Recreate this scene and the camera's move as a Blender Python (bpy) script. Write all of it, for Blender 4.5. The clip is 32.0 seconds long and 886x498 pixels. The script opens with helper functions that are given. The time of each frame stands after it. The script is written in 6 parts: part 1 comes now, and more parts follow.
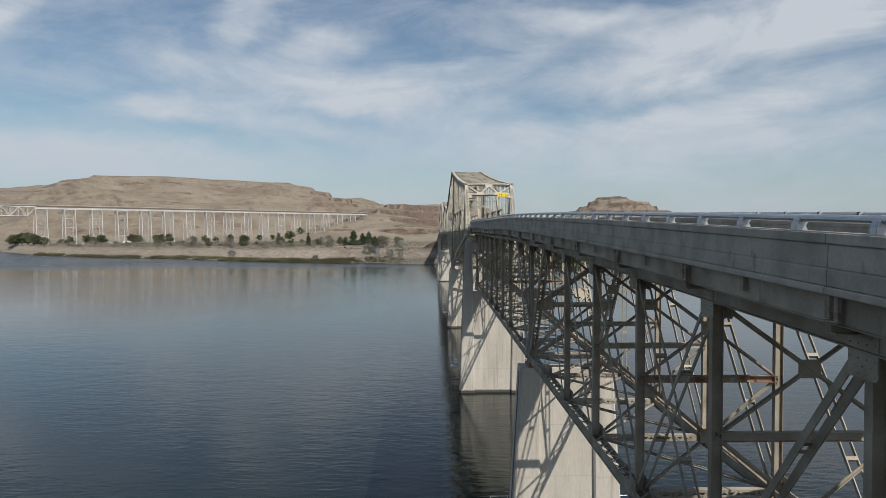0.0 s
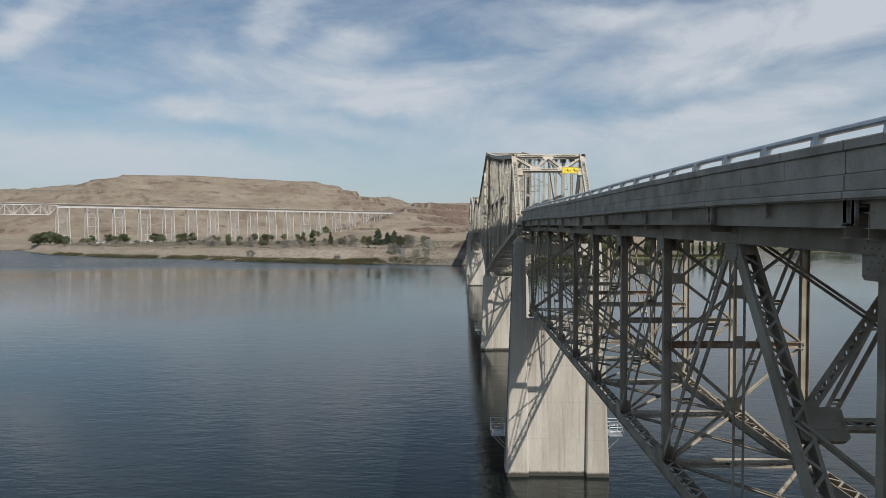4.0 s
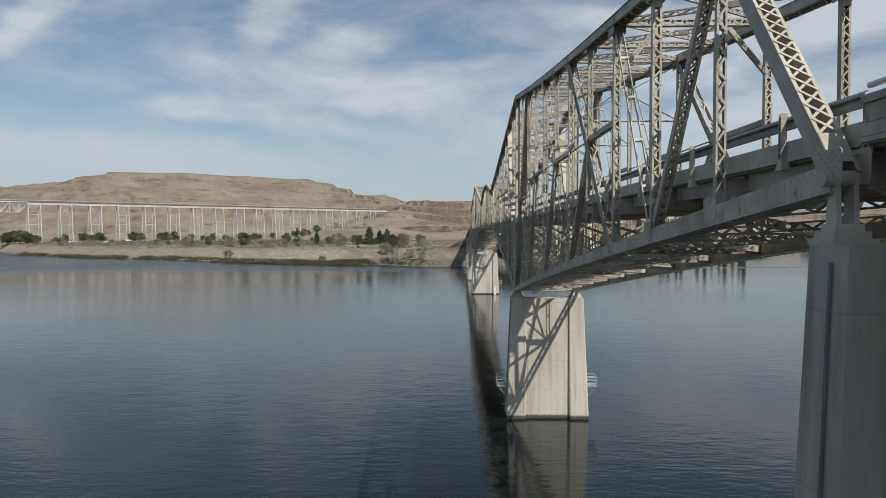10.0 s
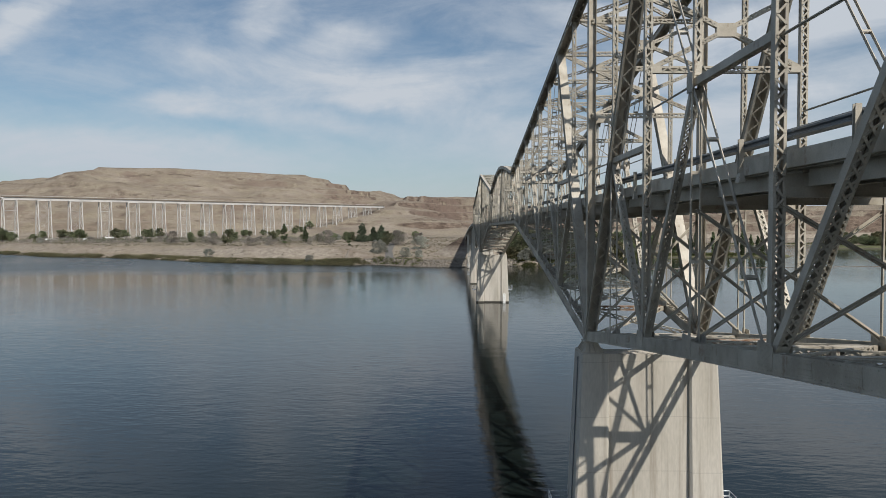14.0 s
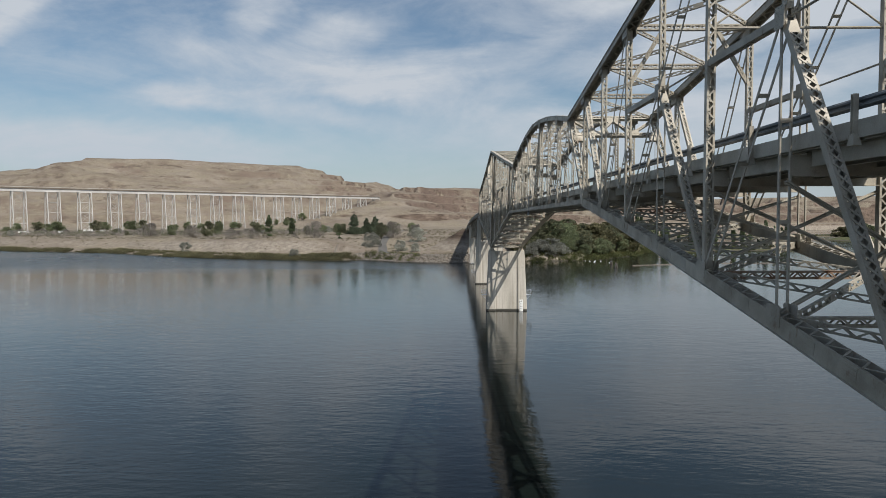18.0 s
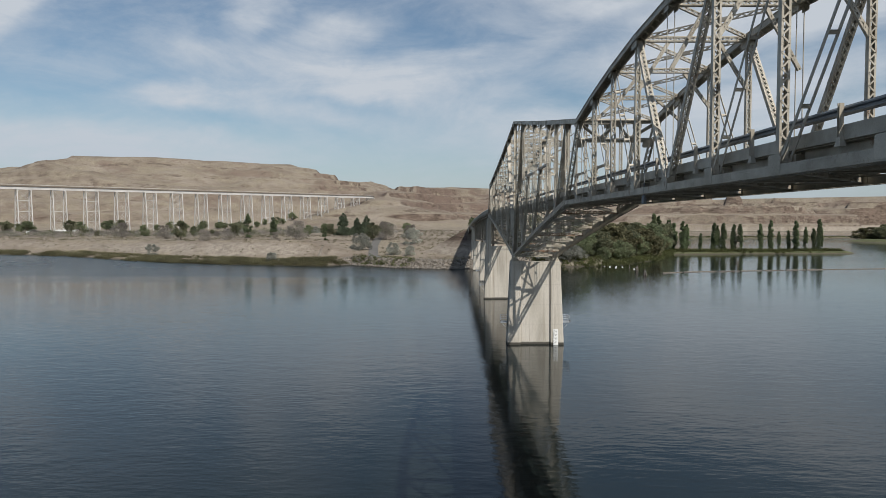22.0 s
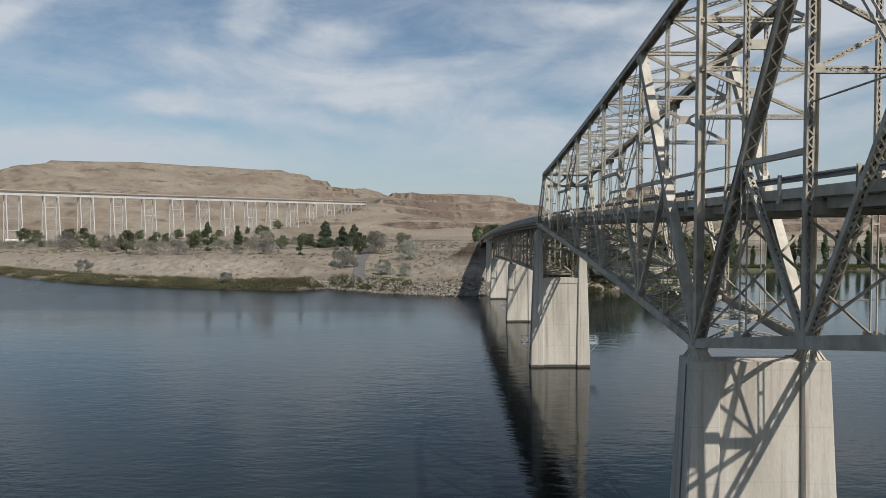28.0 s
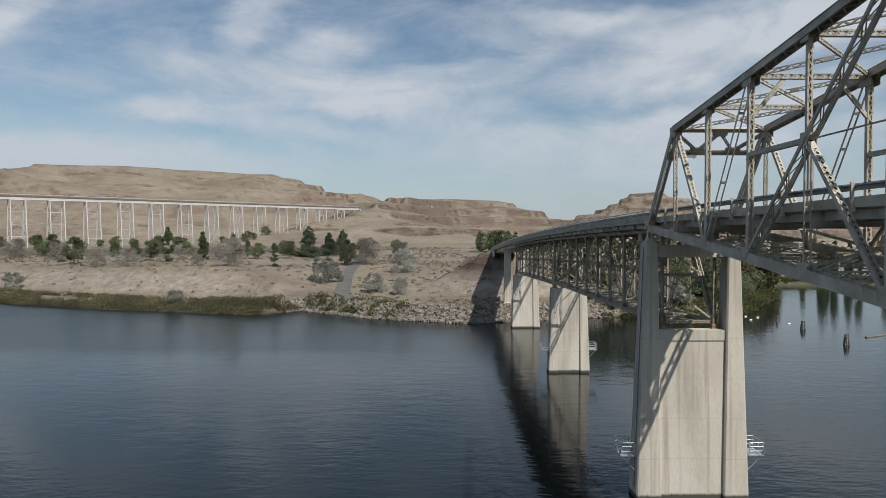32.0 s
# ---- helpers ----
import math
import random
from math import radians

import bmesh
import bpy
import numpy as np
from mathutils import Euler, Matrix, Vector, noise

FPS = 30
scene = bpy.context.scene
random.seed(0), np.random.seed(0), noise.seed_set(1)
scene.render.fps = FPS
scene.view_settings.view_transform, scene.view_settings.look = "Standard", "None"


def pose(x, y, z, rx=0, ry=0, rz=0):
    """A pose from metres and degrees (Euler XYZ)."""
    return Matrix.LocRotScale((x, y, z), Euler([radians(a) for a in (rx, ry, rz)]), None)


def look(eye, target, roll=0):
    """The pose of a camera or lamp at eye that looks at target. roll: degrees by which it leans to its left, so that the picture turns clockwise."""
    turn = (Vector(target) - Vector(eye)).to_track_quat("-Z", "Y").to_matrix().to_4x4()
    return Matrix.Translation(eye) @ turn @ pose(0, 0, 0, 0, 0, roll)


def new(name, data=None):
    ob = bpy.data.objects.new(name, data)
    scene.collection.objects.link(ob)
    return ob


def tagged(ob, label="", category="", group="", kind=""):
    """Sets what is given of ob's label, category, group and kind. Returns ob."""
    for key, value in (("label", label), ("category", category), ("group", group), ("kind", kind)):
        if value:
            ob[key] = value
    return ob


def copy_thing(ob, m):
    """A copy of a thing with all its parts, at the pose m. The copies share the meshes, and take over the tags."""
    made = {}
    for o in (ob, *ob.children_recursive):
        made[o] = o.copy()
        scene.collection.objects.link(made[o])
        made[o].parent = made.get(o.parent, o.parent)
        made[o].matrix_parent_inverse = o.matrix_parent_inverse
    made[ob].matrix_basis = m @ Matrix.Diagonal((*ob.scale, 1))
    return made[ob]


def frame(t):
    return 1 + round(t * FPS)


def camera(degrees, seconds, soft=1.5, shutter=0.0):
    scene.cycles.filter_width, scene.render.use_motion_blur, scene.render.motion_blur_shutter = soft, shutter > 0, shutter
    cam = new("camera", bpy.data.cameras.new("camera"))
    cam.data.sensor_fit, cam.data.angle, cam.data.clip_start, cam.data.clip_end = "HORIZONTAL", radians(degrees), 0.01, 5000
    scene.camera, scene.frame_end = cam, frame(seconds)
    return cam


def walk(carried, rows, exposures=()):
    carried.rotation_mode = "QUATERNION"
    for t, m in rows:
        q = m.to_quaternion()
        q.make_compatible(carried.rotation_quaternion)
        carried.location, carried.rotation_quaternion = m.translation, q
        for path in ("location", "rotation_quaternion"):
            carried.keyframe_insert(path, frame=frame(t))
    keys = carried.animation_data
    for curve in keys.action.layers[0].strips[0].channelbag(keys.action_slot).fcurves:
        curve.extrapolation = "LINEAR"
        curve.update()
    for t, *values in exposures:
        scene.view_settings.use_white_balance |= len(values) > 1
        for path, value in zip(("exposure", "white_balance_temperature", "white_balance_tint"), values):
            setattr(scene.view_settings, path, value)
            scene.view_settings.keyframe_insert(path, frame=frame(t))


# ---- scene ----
PATH = [  # seconds, x, y, z, yaw to the left, pitch, roll
    (0, -9.16, -164.71, 23.17, -1.125, -1.323, 0.024),
    (0.5, -9.13, -160.26, 23.11, -1.027, -1.326, 0.006),
    (1, -9.12, -155.82, 23.06, -0.451, -1.340, -0.008),
    (1.5, -9.15, -151.38, 23.00, 0.197, -1.340, -0.008),
    (2, -9.14, -146.95, 22.95, 0.602, -1.378, -0.014),
    (2.5, -9.10, -142.75, 22.92, 1.064, -1.358, 0.006),
    (3, -9.08, -138.65, 22.88, 1.317, -1.377, 0.003),
    (3.5, -9.16, -134.58, 22.85, 1.309, -1.383, 0.006),
    (5.5, -9.74, -117.74, 22.68, 1.217, -1.419, -0.031),
    (6, -9.87, -113.60, 22.65, 1.176, -1.425, -0.052),
    (7, -10.13, -105.45, 22.60, 1.160, -1.413, -0.034),
    (8, -10.42, -97.20, 22.52, 1.140, -1.424, -0.027),
    (9, -10.67, -88.85, 22.36, 1.091, -1.457, -0.016),
    (10, -11.11, -80.24, 22.21, 0.960, -1.467, -0.005),
    (11.5, -11.64, -66.52, 22.12, 0.830, -1.588, -0.005),
    (12, -11.80, -61.87, 22.11, 0.823, -1.695, -0.005),
    (13, -12.11, -52.38, 22.22, 0.767, -1.704, -0.013),
    (14, -12.43, -42.77, 22.22, 0.711, -1.757, -0.026),
    (14.5, -12.63, -37.93, 22.18, 0.693, -1.862, -0.040),
    (16.5, -13.64, -18.04, 21.76, 0.529, -2.284, -0.075),
    (17, -13.81, -12.97, 21.71, 0.495, -2.312, -0.079),
    (18, -14.05, -2.76, 21.70, 0.459, -2.439, -0.105),
    (19, -14.44, 7.68, 21.88, 0.337, -2.472, -0.098),
    (20, -14.70, 18.78, 21.68, 0.248, -2.484, -0.085),
    (21, -15.25, 30.58, 21.47, 0.194, -2.453, -0.067),
    (22, -15.79, 42.69, 21.32, 0.101, -2.398, -0.016),
    (23, -16.47, 54.83, 21.29, 0.064, -2.344, 0.013),
    (24, -17.14, 67.17, 21.42, -0.001, -2.243, 0.045),
    (24.5, -17.47, 73.37, 21.51, -0.044, -2.135, 0.054),
    (26.5, -18.71, 98.37, 22.10, -0.149, -1.919, 0.018),
    (27, -19.03, 104.62, 22.23, -0.237, -1.884, 0.005),
    (28, -19.68, 117.12, 22.46, -0.319, -1.741, 0.042),
    (29, -20.31, 129.64, 22.59, -0.395, -1.659, 0.056),
    (30, -20.91, 142.22, 22.68, -0.461, -1.502, 0.083),
    (31, -21.45, 154.82, 22.71, -0.503, -1.398, 0.068),
    (32, -22.01, 168.22, 22.61, -0.650, -1.201, 0.087),
]
cam = camera(67.29, 32.0, soft=0.4)


def eye_pose(x, y, z, yaw, pitch, roll):
    """The camera's pose from its place and its turn in degrees."""
    return pose(x, y, z, 90 + pitch, 0, yaw) @ pose(0, 0, 0, 0, 0, roll)


walk(cam, [(t, eye_pose(*row)) for t, *row in PATH])

# ---- light and sky ----
SUN_TO = Vector((0.48, -0.72, 1.0)).normalized()          # towards the sun
sun_elev = math.asin(SUN_TO.z)
sun_az = math.atan2(SUN_TO.x, SUN_TO.y)
world = bpy.data.worlds.new("sky")
scene.world = world
world.use_nodes = True


WISPS = [  # thin clouds: bearing, height, half length, half width (degrees), tilt, thickness
    (-32.8, 15.2, 4.8, 1.3, 42, 0.72), (-15.5, 17.0, 4.6, 1.8, 42, 0.52), (-8.8, 15.8, 4.8, 1.5, 12, 0.66),
    (-7.6, 11.9, 14.5, 2.0, -7, 0.82), (-20.0, 10.0, 7.0, 1.4, 6, 0.62), (-11.5, 8.8, 9.0, 1.0, -4, 0.40),
    (-27.0, 5.9, 15.0, 1.9, -2, 0.90), (3.5, 13.6, 10.0, 1.5, 16, 0.48), (13.0, 17.6, 6.0, 0.9, -3, 0.55),
    (25.5, 15.2, 12.5, 3.0, 9, 1.00), (19.5, 12.7, 4.2, 1.7, 8, 0.80), (24.0, 9.7, 14.0, 1.5, 9, 0.62),
    (17.0, 7.1, 19.0, 2.6, 0, 0.85), (6.0, 8.6, 6.5, 1.1, -6, 0.42)]


def build_sky(tree):
    n, l = tree.nodes, tree.links
    n.clear()

    def math_of(op, a, b=None, c=None):
        m = n.new("ShaderNodeMath"); m.operation = op
        for k, v in enumerate((a, b, c)):
            if v is not None:
                if isinstance(v, (int, float)):
                    m.inputs[k].default_value = v
                else:
                    l.new(v, m.inputs[k])
        return m.outputs[0]

    def span(src, a, b, c=0.0, d=1.0, soft=True):
        r = n.new("ShaderNodeMapRange")
        r.interpolation_type = "SMOOTHSTEP" if soft else "LINEAR"
        for name, v in (("From Min", a), ("From Max", b), ("To Min", c), ("To Max", d)):
            r.inputs[name].default_value = v
        l.new(src, r.inputs["Value"])
        return r.outputs["Result"]

    def noise_of(src, scale, detail, rough, warp, turn, stretch):
        mp = n.new("ShaderNodeMapping")
        mp.inputs["Rotation"].default_value, mp.inputs["Scale"].default_value = (0, 0, radians(turn)), stretch
        l.new(src, mp.inputs[0])
        t = n.new("ShaderNodeTexNoise")
        t.inputs["Scale"].default_value, t.inputs["Detail"].default_value = scale, detail
        t.inputs["Roughness"].default_value, t.inputs["Distortion"].default_value = rough, warp
        l.new(mp.outputs[0], t.inputs["Vector"])
        return t

    out, bg = n.new("ShaderNodeOutputWorld"), n.new("ShaderNodeBackground")
    sky = n.new("ShaderNodeTexSky")
    sky.sky_type, sky.sun_disc = "NISHITA", False
    sky.sun_elevation, sky.sun_rotation = sun_elev, sun_az
    sky.air_density, sky.dust_density, sky.ozone_density = 1.0, 1.0, 0.7
    tc, sep = n.new("ShaderNodeTexCoord"), n.new("ShaderNodeSeparateXYZ")
    l.new(tc.outputs["Generated"], sep.inputs[0])
    up = math_of("MAXIMUM", sep.outputs["Z"], 0.0)
    deg = 180 / math.pi
    bearing = math_of("MULTIPLY", math_of("ARCTAN2", sep.outputs["X"], sep.outputs["Y"]), deg)
    height = math_of("MULTIPLY", math_of("ARCSINE", up), deg)
    com = n.new("ShaderNodeCombineXYZ")                       # bearing and height in degrees
    l.new(bearing, com.inputs[0]); l.new(height, com.inputs[1])
    plane = n.new("ShaderNodeCombineXYZ")                     # the cloud layer seen as a sheet
    lift = math_of("ADD", up, 0.15)
    l.new(math_of("DIVIDE", sep.outputs["X"], lift), plane.inputs[0]); l.new(math_of("DIVIDE", sep.outputs["Y"], lift), plane.inputs[1])
    bend = noise_of(com.outputs[0], 0.11, 5, 0.55, 0.4, 0, (1, 1.7, 1))
    off = n.new("ShaderNodeVectorMath"); off.operation = "MULTIPLY_ADD"
    off.inputs[1].default_value, off.inputs[2].default_value = (6, 4, 0), (-3.0, -2.0, 0)
    l.new(bend.outputs["Color"], off.inputs[0])
    place = n.new("ShaderNodeVectorMath"); place.operation = "ADD"
    l.new(com.outputs[0], place.inputs[0]); l.new(off.outputs[0], place.inputs[1])
    total = None
    for az, el, half, wide, tilt, thick in WISPS:
        mp = n.new("ShaderNodeMapping"); mp.vector_type = "TEXTURE"
        mp.inputs["Location"].default_value, mp.inputs["Rotation"].default_value = (az, el, 0), (0, 0, radians(tilt))
        mp.inputs["Scale"].default_value = (half, wide, 1)
        l.new(place.outputs[0], mp.inputs[0])
        ln = n.new("ShaderNodeVectorMath"); ln.operation = "LENGTH"
        l.new(mp.outputs[0], ln.inputs[0])
        a = span(ln.outputs["Value"], 1.45, 0.25, 0.0, thick)
        total = a if total is None else math_of("SUBTRACT", math_of("ADD", total, a), math_of("MULTIPLY", total, a))
    fibre = noise_of(com.outputs[0], 0.16, 9, 0.62, 0.7, -14, (0.42, 1.25, 1))
    grain = noise_of(com.outputs[0], 0.30, 8, 0.66, 0.5, -38, (0.45, 1.0, 1))
    broken = math_of("MULTIPLY_ADD", grain.outputs["Fac"], 0.45, math_of("MULTIPLY", fibre.outputs["Fac"], 0.85))
    front = math_of("MULTIPLY", total, span(broken, 0.40, 0.84, 0.42, 1.5, False))
    veil = math_of("MULTIPLY", span(broken, 0.46, 0.92), 0.52)
    front = math_of("ADD", front, math_of("MULTIPLY", veil, math_of("SUBTRACT", 1.0, total)))
    big = noise_of(plane.outputs[0], 0.9, 9, 0.56, 1.3, -24, (0.8, 1.25, 1))
    rest = span(big.outputs["Fac"], 0.42, 0.72, 0.06, 0.7)
    rest = math_of("MULTIPLY", rest, span(height, 26.0, 58.0, 1.0, 0.5))
    ahead = math_of("MULTIPLY", span(math_of("ABSOLUTE", bearing), 62.0, 40.0), span(height, 34.0, 20.0))
    cover = n.new("ShaderNodeMix")
    l.new(ahead, cover.inputs["Factor"]); l.new(rest, cover.inputs["A"]); l.new(front, cover.inputs["B"])
    amount = math_of("MINIMUM", cover.outputs["Result"], 0.97)
    mix = n.new("ShaderNodeMix"); mix.data_type = "RGBA"
    mix.inputs["B"].default_value = (6.25, 6.75, 7.4, 1)
    clear = n.new("ShaderNodeMix"); clear.data_type, clear.blend_type = "RGBA", "MULTIPLY"
    clear.inputs["Factor"].default_value, clear.inputs["B"].default_value = 1.0, (0.90, 0.985, 1.0, 1)
    l.new(sky.outputs[0], clear.inputs["A"])
    l.new(amount, mix.inputs["Factor"]); l.new(clear.outputs["Result"], mix.inputs["A"])
    haze = span(up, 0.17, 0.0, 0.0, 0.72, False)               # pale haze low over the hills
    low = n.new("ShaderNodeMix"); low.data_type = "RGBA"
    low.inputs["B"].default_value = (4.95, 5.8, 6.7, 1)
    l.new(haze, low.inputs["Factor"]); l.new(mix.outputs["Result"], low.inputs["A"])
    l.new(low.outputs["Result"], bg.inputs[0])
    bg.inputs[1].default_value = 0.088
    l.new(bg.outputs[0], out.inputs[0])


build_sky(world.node_tree)
sun = new("sun", bpy.data.lights.new("sun", "SUN"))
sun.data.energy, sun.data.angle, sun.data.color = 4.6, radians(0.6), (1.0, 0.95, 0.87)
sun.matrix_world = look(SUN_TO * 300, (0, 0, 0))


# ---- materials ----
def material(name, colours, rough=0.6, metal=0.0, scale=3.0, fine=30.0, bump=0.1, vary=0.0, low=0.35, high=0.65, spec=0.5, stretch=(1, 1, 1)):
    """Noise between the given colours at a large scale, with fine grain in tone and relief. Metres."""
    m = bpy.data.materials.new(name)
    m.use_nodes = True
    n, l = m.node_tree.nodes, m.node_tree.links
    b = n["Principled BSDF"]
    tc = n.new("ShaderNodeNewGeometry")
    mp = n.new("ShaderNodeMapping"); mp.inputs["Scale"].default_value = stretch
    l.new(tc.outputs["Position"], mp.inputs[0])
    a = n.new("ShaderNodeTexNoise"); a.inputs["Scale"].default_value = scale; a.inputs["Detail"].default_value = 6
    l.new(mp.outputs[0], a.inputs["Vector"])
    f = n.new("ShaderNodeTexNoise"); f.inputs["Scale"].default_value = fine; f.inputs["Detail"].default_value = 3
    l.new(mp.outputs[0], f.inputs["Vector"])
    r = n.new("ShaderNodeValToRGB")
    e = r.color_ramp.elements
    while len(e) < len(colours):
        e.new(0.5)
    for i, c in enumerate(colours):
        e[i].position = low + (high - low) * i / max(1, len(colours) - 1)
        e[i].color = (*c, 1)
    l.new(a.outputs["Fac"], r.inputs[0])
    hsv = n.new("ShaderNodeHueSaturation")
    l.new(r.outputs[0], hsv.inputs["Color"])
    g = n.new("ShaderNodeMapRange"); g.inputs["To Min"].default_value, g.inputs["To Max"].default_value = 0.82, 1.18
    l.new(f.outputs["Fac"], g.inputs[0])
    if vary:
        oi = n.new("ShaderNodeObjectInfo")
        g2 = n.new("ShaderNodeMapRange"); g2.inputs["To Min"].default_value, g2.inputs["To Max"].default_value = 1 - vary, 1 + vary
        l.new(oi.outputs["Random"], g2.inputs[0])
        mu = n.new("ShaderNodeMath"); mu.operation = "MULTIPLY"
        l.new(g.outputs[0], mu.inputs[0]); l.new(g2.outputs[0], mu.inputs[1])
        l.new(mu.outputs[0], hsv.inputs["Value"])
    else:
        l.new(g.outputs[0], hsv.inputs["Value"])
    l.new(hsv.outputs[0], b.inputs["Base Color"])
    b.inputs["Roughness"].default_value, b.inputs["Metallic"].default_value = rough, metal
    b.inputs["Specular IOR Level"].default_value = spec
    if bump:
        bp = n.new("ShaderNodeBump"); bp.inputs["Strength"].default_value = bump; bp.inputs["Distance"].default_value = 0.02
        l.new(f.outputs["Fac"], bp.inputs["Height"]); l.new(bp.outputs[0], b.inputs["Normal"])
    return m


STEEL = material("grey_steel_paint", [(0.348, 0.311, 0.250), (0.439, 0.400, 0.331), (0.508, 0.470, 0.398)], 0.5, scale=0.9, fine=22, bump=0.05, vary=0.08, spec=0.3)
# Darker, browner and rougher than STEEL; for the deck trusses and approach edge brackets.
BROWNSTEEL = material("darker_brown_grey_paint", [(0.246, 0.209, 0.159), (0.322, 0.283, 0.225), (0.384, 0.343, 0.278)], 0.6, scale=1.1, fine=20, bump=0.08, vary=0.10, spec=0.25)
RUST = material("rusted_steel", [(0.17, 0.085, 0.045), (0.28, 0.19, 0.13), (0.36, 0.33, 0.29)], 0.8, scale=2.2, fine=26, bump=0.15)
RUSTY_EDGE = material("rust_streaked_paint", [(0.19, 0.125, 0.08), (0.29, 0.255, 0.21), (0.35, 0.325, 0.28)], 0.65, scale=3.2, fine=30, bump=0.08, low=0.40, high=0.62)
CONCRETE = material("pier_concrete", [(0.386, 0.352, 0.301), (0.484, 0.447, 0.385), (0.536, 0.497, 0.438)], 0.85, scale=0.35, fine=9, bump=0.08, stretch=(1, 1, 0.22))


def concrete_stains(m):
    """Rust and water streaks down the face, and the dark wet band that the river leaves."""
    n, l = m.node_tree.nodes, m.node_tree.links
    b = n["Principled BSDF"]
    src = b.inputs["Base Color"].links[0].from_socket
    g = n.new("ShaderNodeNewGeometry")
    mp = n.new("ShaderNodeMapping"); mp.inputs["Scale"].default_value = (2.6, 2.6, 0.06)
    l.new(g.outputs["Position"], mp.inputs[0])
    st = n.new("ShaderNodeTexNoise"); st.inputs["Scale"].default_value = 1.0; st.inputs["Detail"].default_value = 5
    l.new(mp.outputs[0], st.inputs["Vector"])
    r = n.new("ShaderNodeValToRGB")
    r.color_ramp.elements[0].position, r.color_ramp.elements[1].position = 0.52, 0.74
    l.new(st.outputs["Fac"], r.inputs[0])
    k = n.new("ShaderNodeMath"); k.operation = "MULTIPLY"; k.inputs[1].default_value = 0.6
    l.new(r.outputs[0], k.inputs[0])
    m1 = n.new("ShaderNodeMix"); m1.data_type = "RGBA"; m1.inputs["B"].default_value = (0.225, 0.185, 0.14, 1)
    l.new(k.outputs[0], m1.inputs["Factor"]); l.new(src, m1.inputs["A"])
    lift = n.new("ShaderNodeMapping"); lift.inputs["Scale"].default_value = (1, 1, 0.29)
    l.new(g.outputs["Position"], lift.inputs[0])
    pour = n.new("ShaderNodeSeparateXYZ"); l.new(lift.outputs[0], pour.inputs[0])
    fr = n.new("ShaderNodeMath"); fr.operation = "FRACT"; l.new(pour.outputs["Z"], fr.inputs[0])
    ln = n.new("ShaderNodeMath"); ln.operation = "LESS_THAN"; ln.inputs[1].default_value = 0.014; l.new(fr.outputs[0], ln.inputs[0])
    lk = n.new("ShaderNodeMath"); lk.operation = "MULTIPLY"; lk.inputs[1].default_value = 0.28; l.new(ln.outputs[0], lk.inputs[0])
    m3 = n.new("ShaderNodeMix"); m3.data_type = "RGBA"; m3.inputs["B"].default_value = (0.2, 0.19, 0.17, 1)
    l.new(lk.outputs[0], m3.inputs["Factor"]); l.new(m1.outputs["Result"], m3.inputs["A"])
    sep = n.new("ShaderNodeSeparateXYZ"); l.new(g.outputs["Position"], sep.inputs[0])
    wob = n.new("ShaderNodeMath"); wob.operation = "MULTIPLY_ADD"; wob.inputs[1].default_value = 0.25
    l.new(st.outputs["Fac"], wob.inputs[0]); l.new(sep.outputs["Z"], wob.inputs[2])
    wet = n.new("ShaderNodeMapRange"); wet.inputs["From Min"].default_value, wet.inputs["From Max"].default_value = 0.62, 0.42
    l.new(wob.outputs[0], wet.inputs[0])
    m2 = n.new("ShaderNodeMix"); m2.data_type = "RGBA"; m2.inputs["B"].default_value = (0.06, 0.055, 0.045, 1)
    l.new(wet.outputs[0], m2.inputs["Factor"]); l.new(m3.outputs["Result"], m2.inputs["A"])
    l.new(m2.outputs["Result"], b.inputs["Base Color"])


concrete_stains(CONCRETE)


def rust_marks(m):
    """Scattered rust blooms and grime on old paint."""
    n, l = m.node_tree.nodes, m.node_tree.links
    b = n["Principled BSDF"]
    src = b.inputs["Base Color"].links[0].from_socket
    g = n.new("ShaderNodeNewGeometry")
    for scale, lo, hi, top, col in ((1.7, 0.60, 0.70, 0.75, (0.19, 0.115, 0.07)), (0.55, 0.50, 0.72, 0.45, (0.21, 0.185, 0.15))):
        mp = n.new("ShaderNodeMapping"); mp.inputs["Scale"].default_value = (1, 1, 0.55)
        l.new(g.outputs["Position"], mp.inputs[0])
        t = n.new("ShaderNodeTexNoise")
        t.inputs["Scale"].default_value, t.inputs["Detail"].default_value, t.inputs["Roughness"].default_value = scale, 8, 0.68
        l.new(mp.outputs[0], t.inputs["Vector"])
        k = n.new("ShaderNodeMapRange")
        k.inputs["From Min"].default_value, k.inputs["From Max"].default_value, k.inputs["To Max"].default_value = lo, hi, top
        l.new(t.outputs["Fac"], k.inputs[0])
        mx = n.new("ShaderNodeMix"); mx.data_type = "RGBA"; mx.inputs["B"].default_value = (*col, 1)
        l.new(k.outputs[0], mx.inputs["Factor"]); l.new(src, mx.inputs["A"])
        src = mx.outputs["Result"]
    l.new(src, b.inputs["Base Color"])


rust_marks(STEEL)
rust_marks(BROWNSTEEL)
DECKCON = material("parapet_concrete", [(0.336, 0.305, 0.254), (0.413, 0.376, 0.317), (0.472, 0.432, 0.370)], 0.85, scale=1.2, fine=14, bump=0.06, vary=0.07, spec=0.2)
rust_marks(DECKCON)
ASPHALT = material("road_surface", [(0.045, 0.045, 0.046), (0.065, 0.064, 0.062)], 0.9, scale=0.6, fine=40, bump=0.2)
GALV = material("galvanised_rail", [(0.42, 0.44, 0.46), (0.52, 0.54, 0.56)], 0.42, metal=0.65, scale=1.5, fine=20, bump=0.02)
GALVDARK = material("weathered_guard_rail", [(0.15, 0.165, 0.175), (0.21, 0.225, 0.235)], 0.5, metal=0.5, scale=1.2, fine=20, bump=0.02)
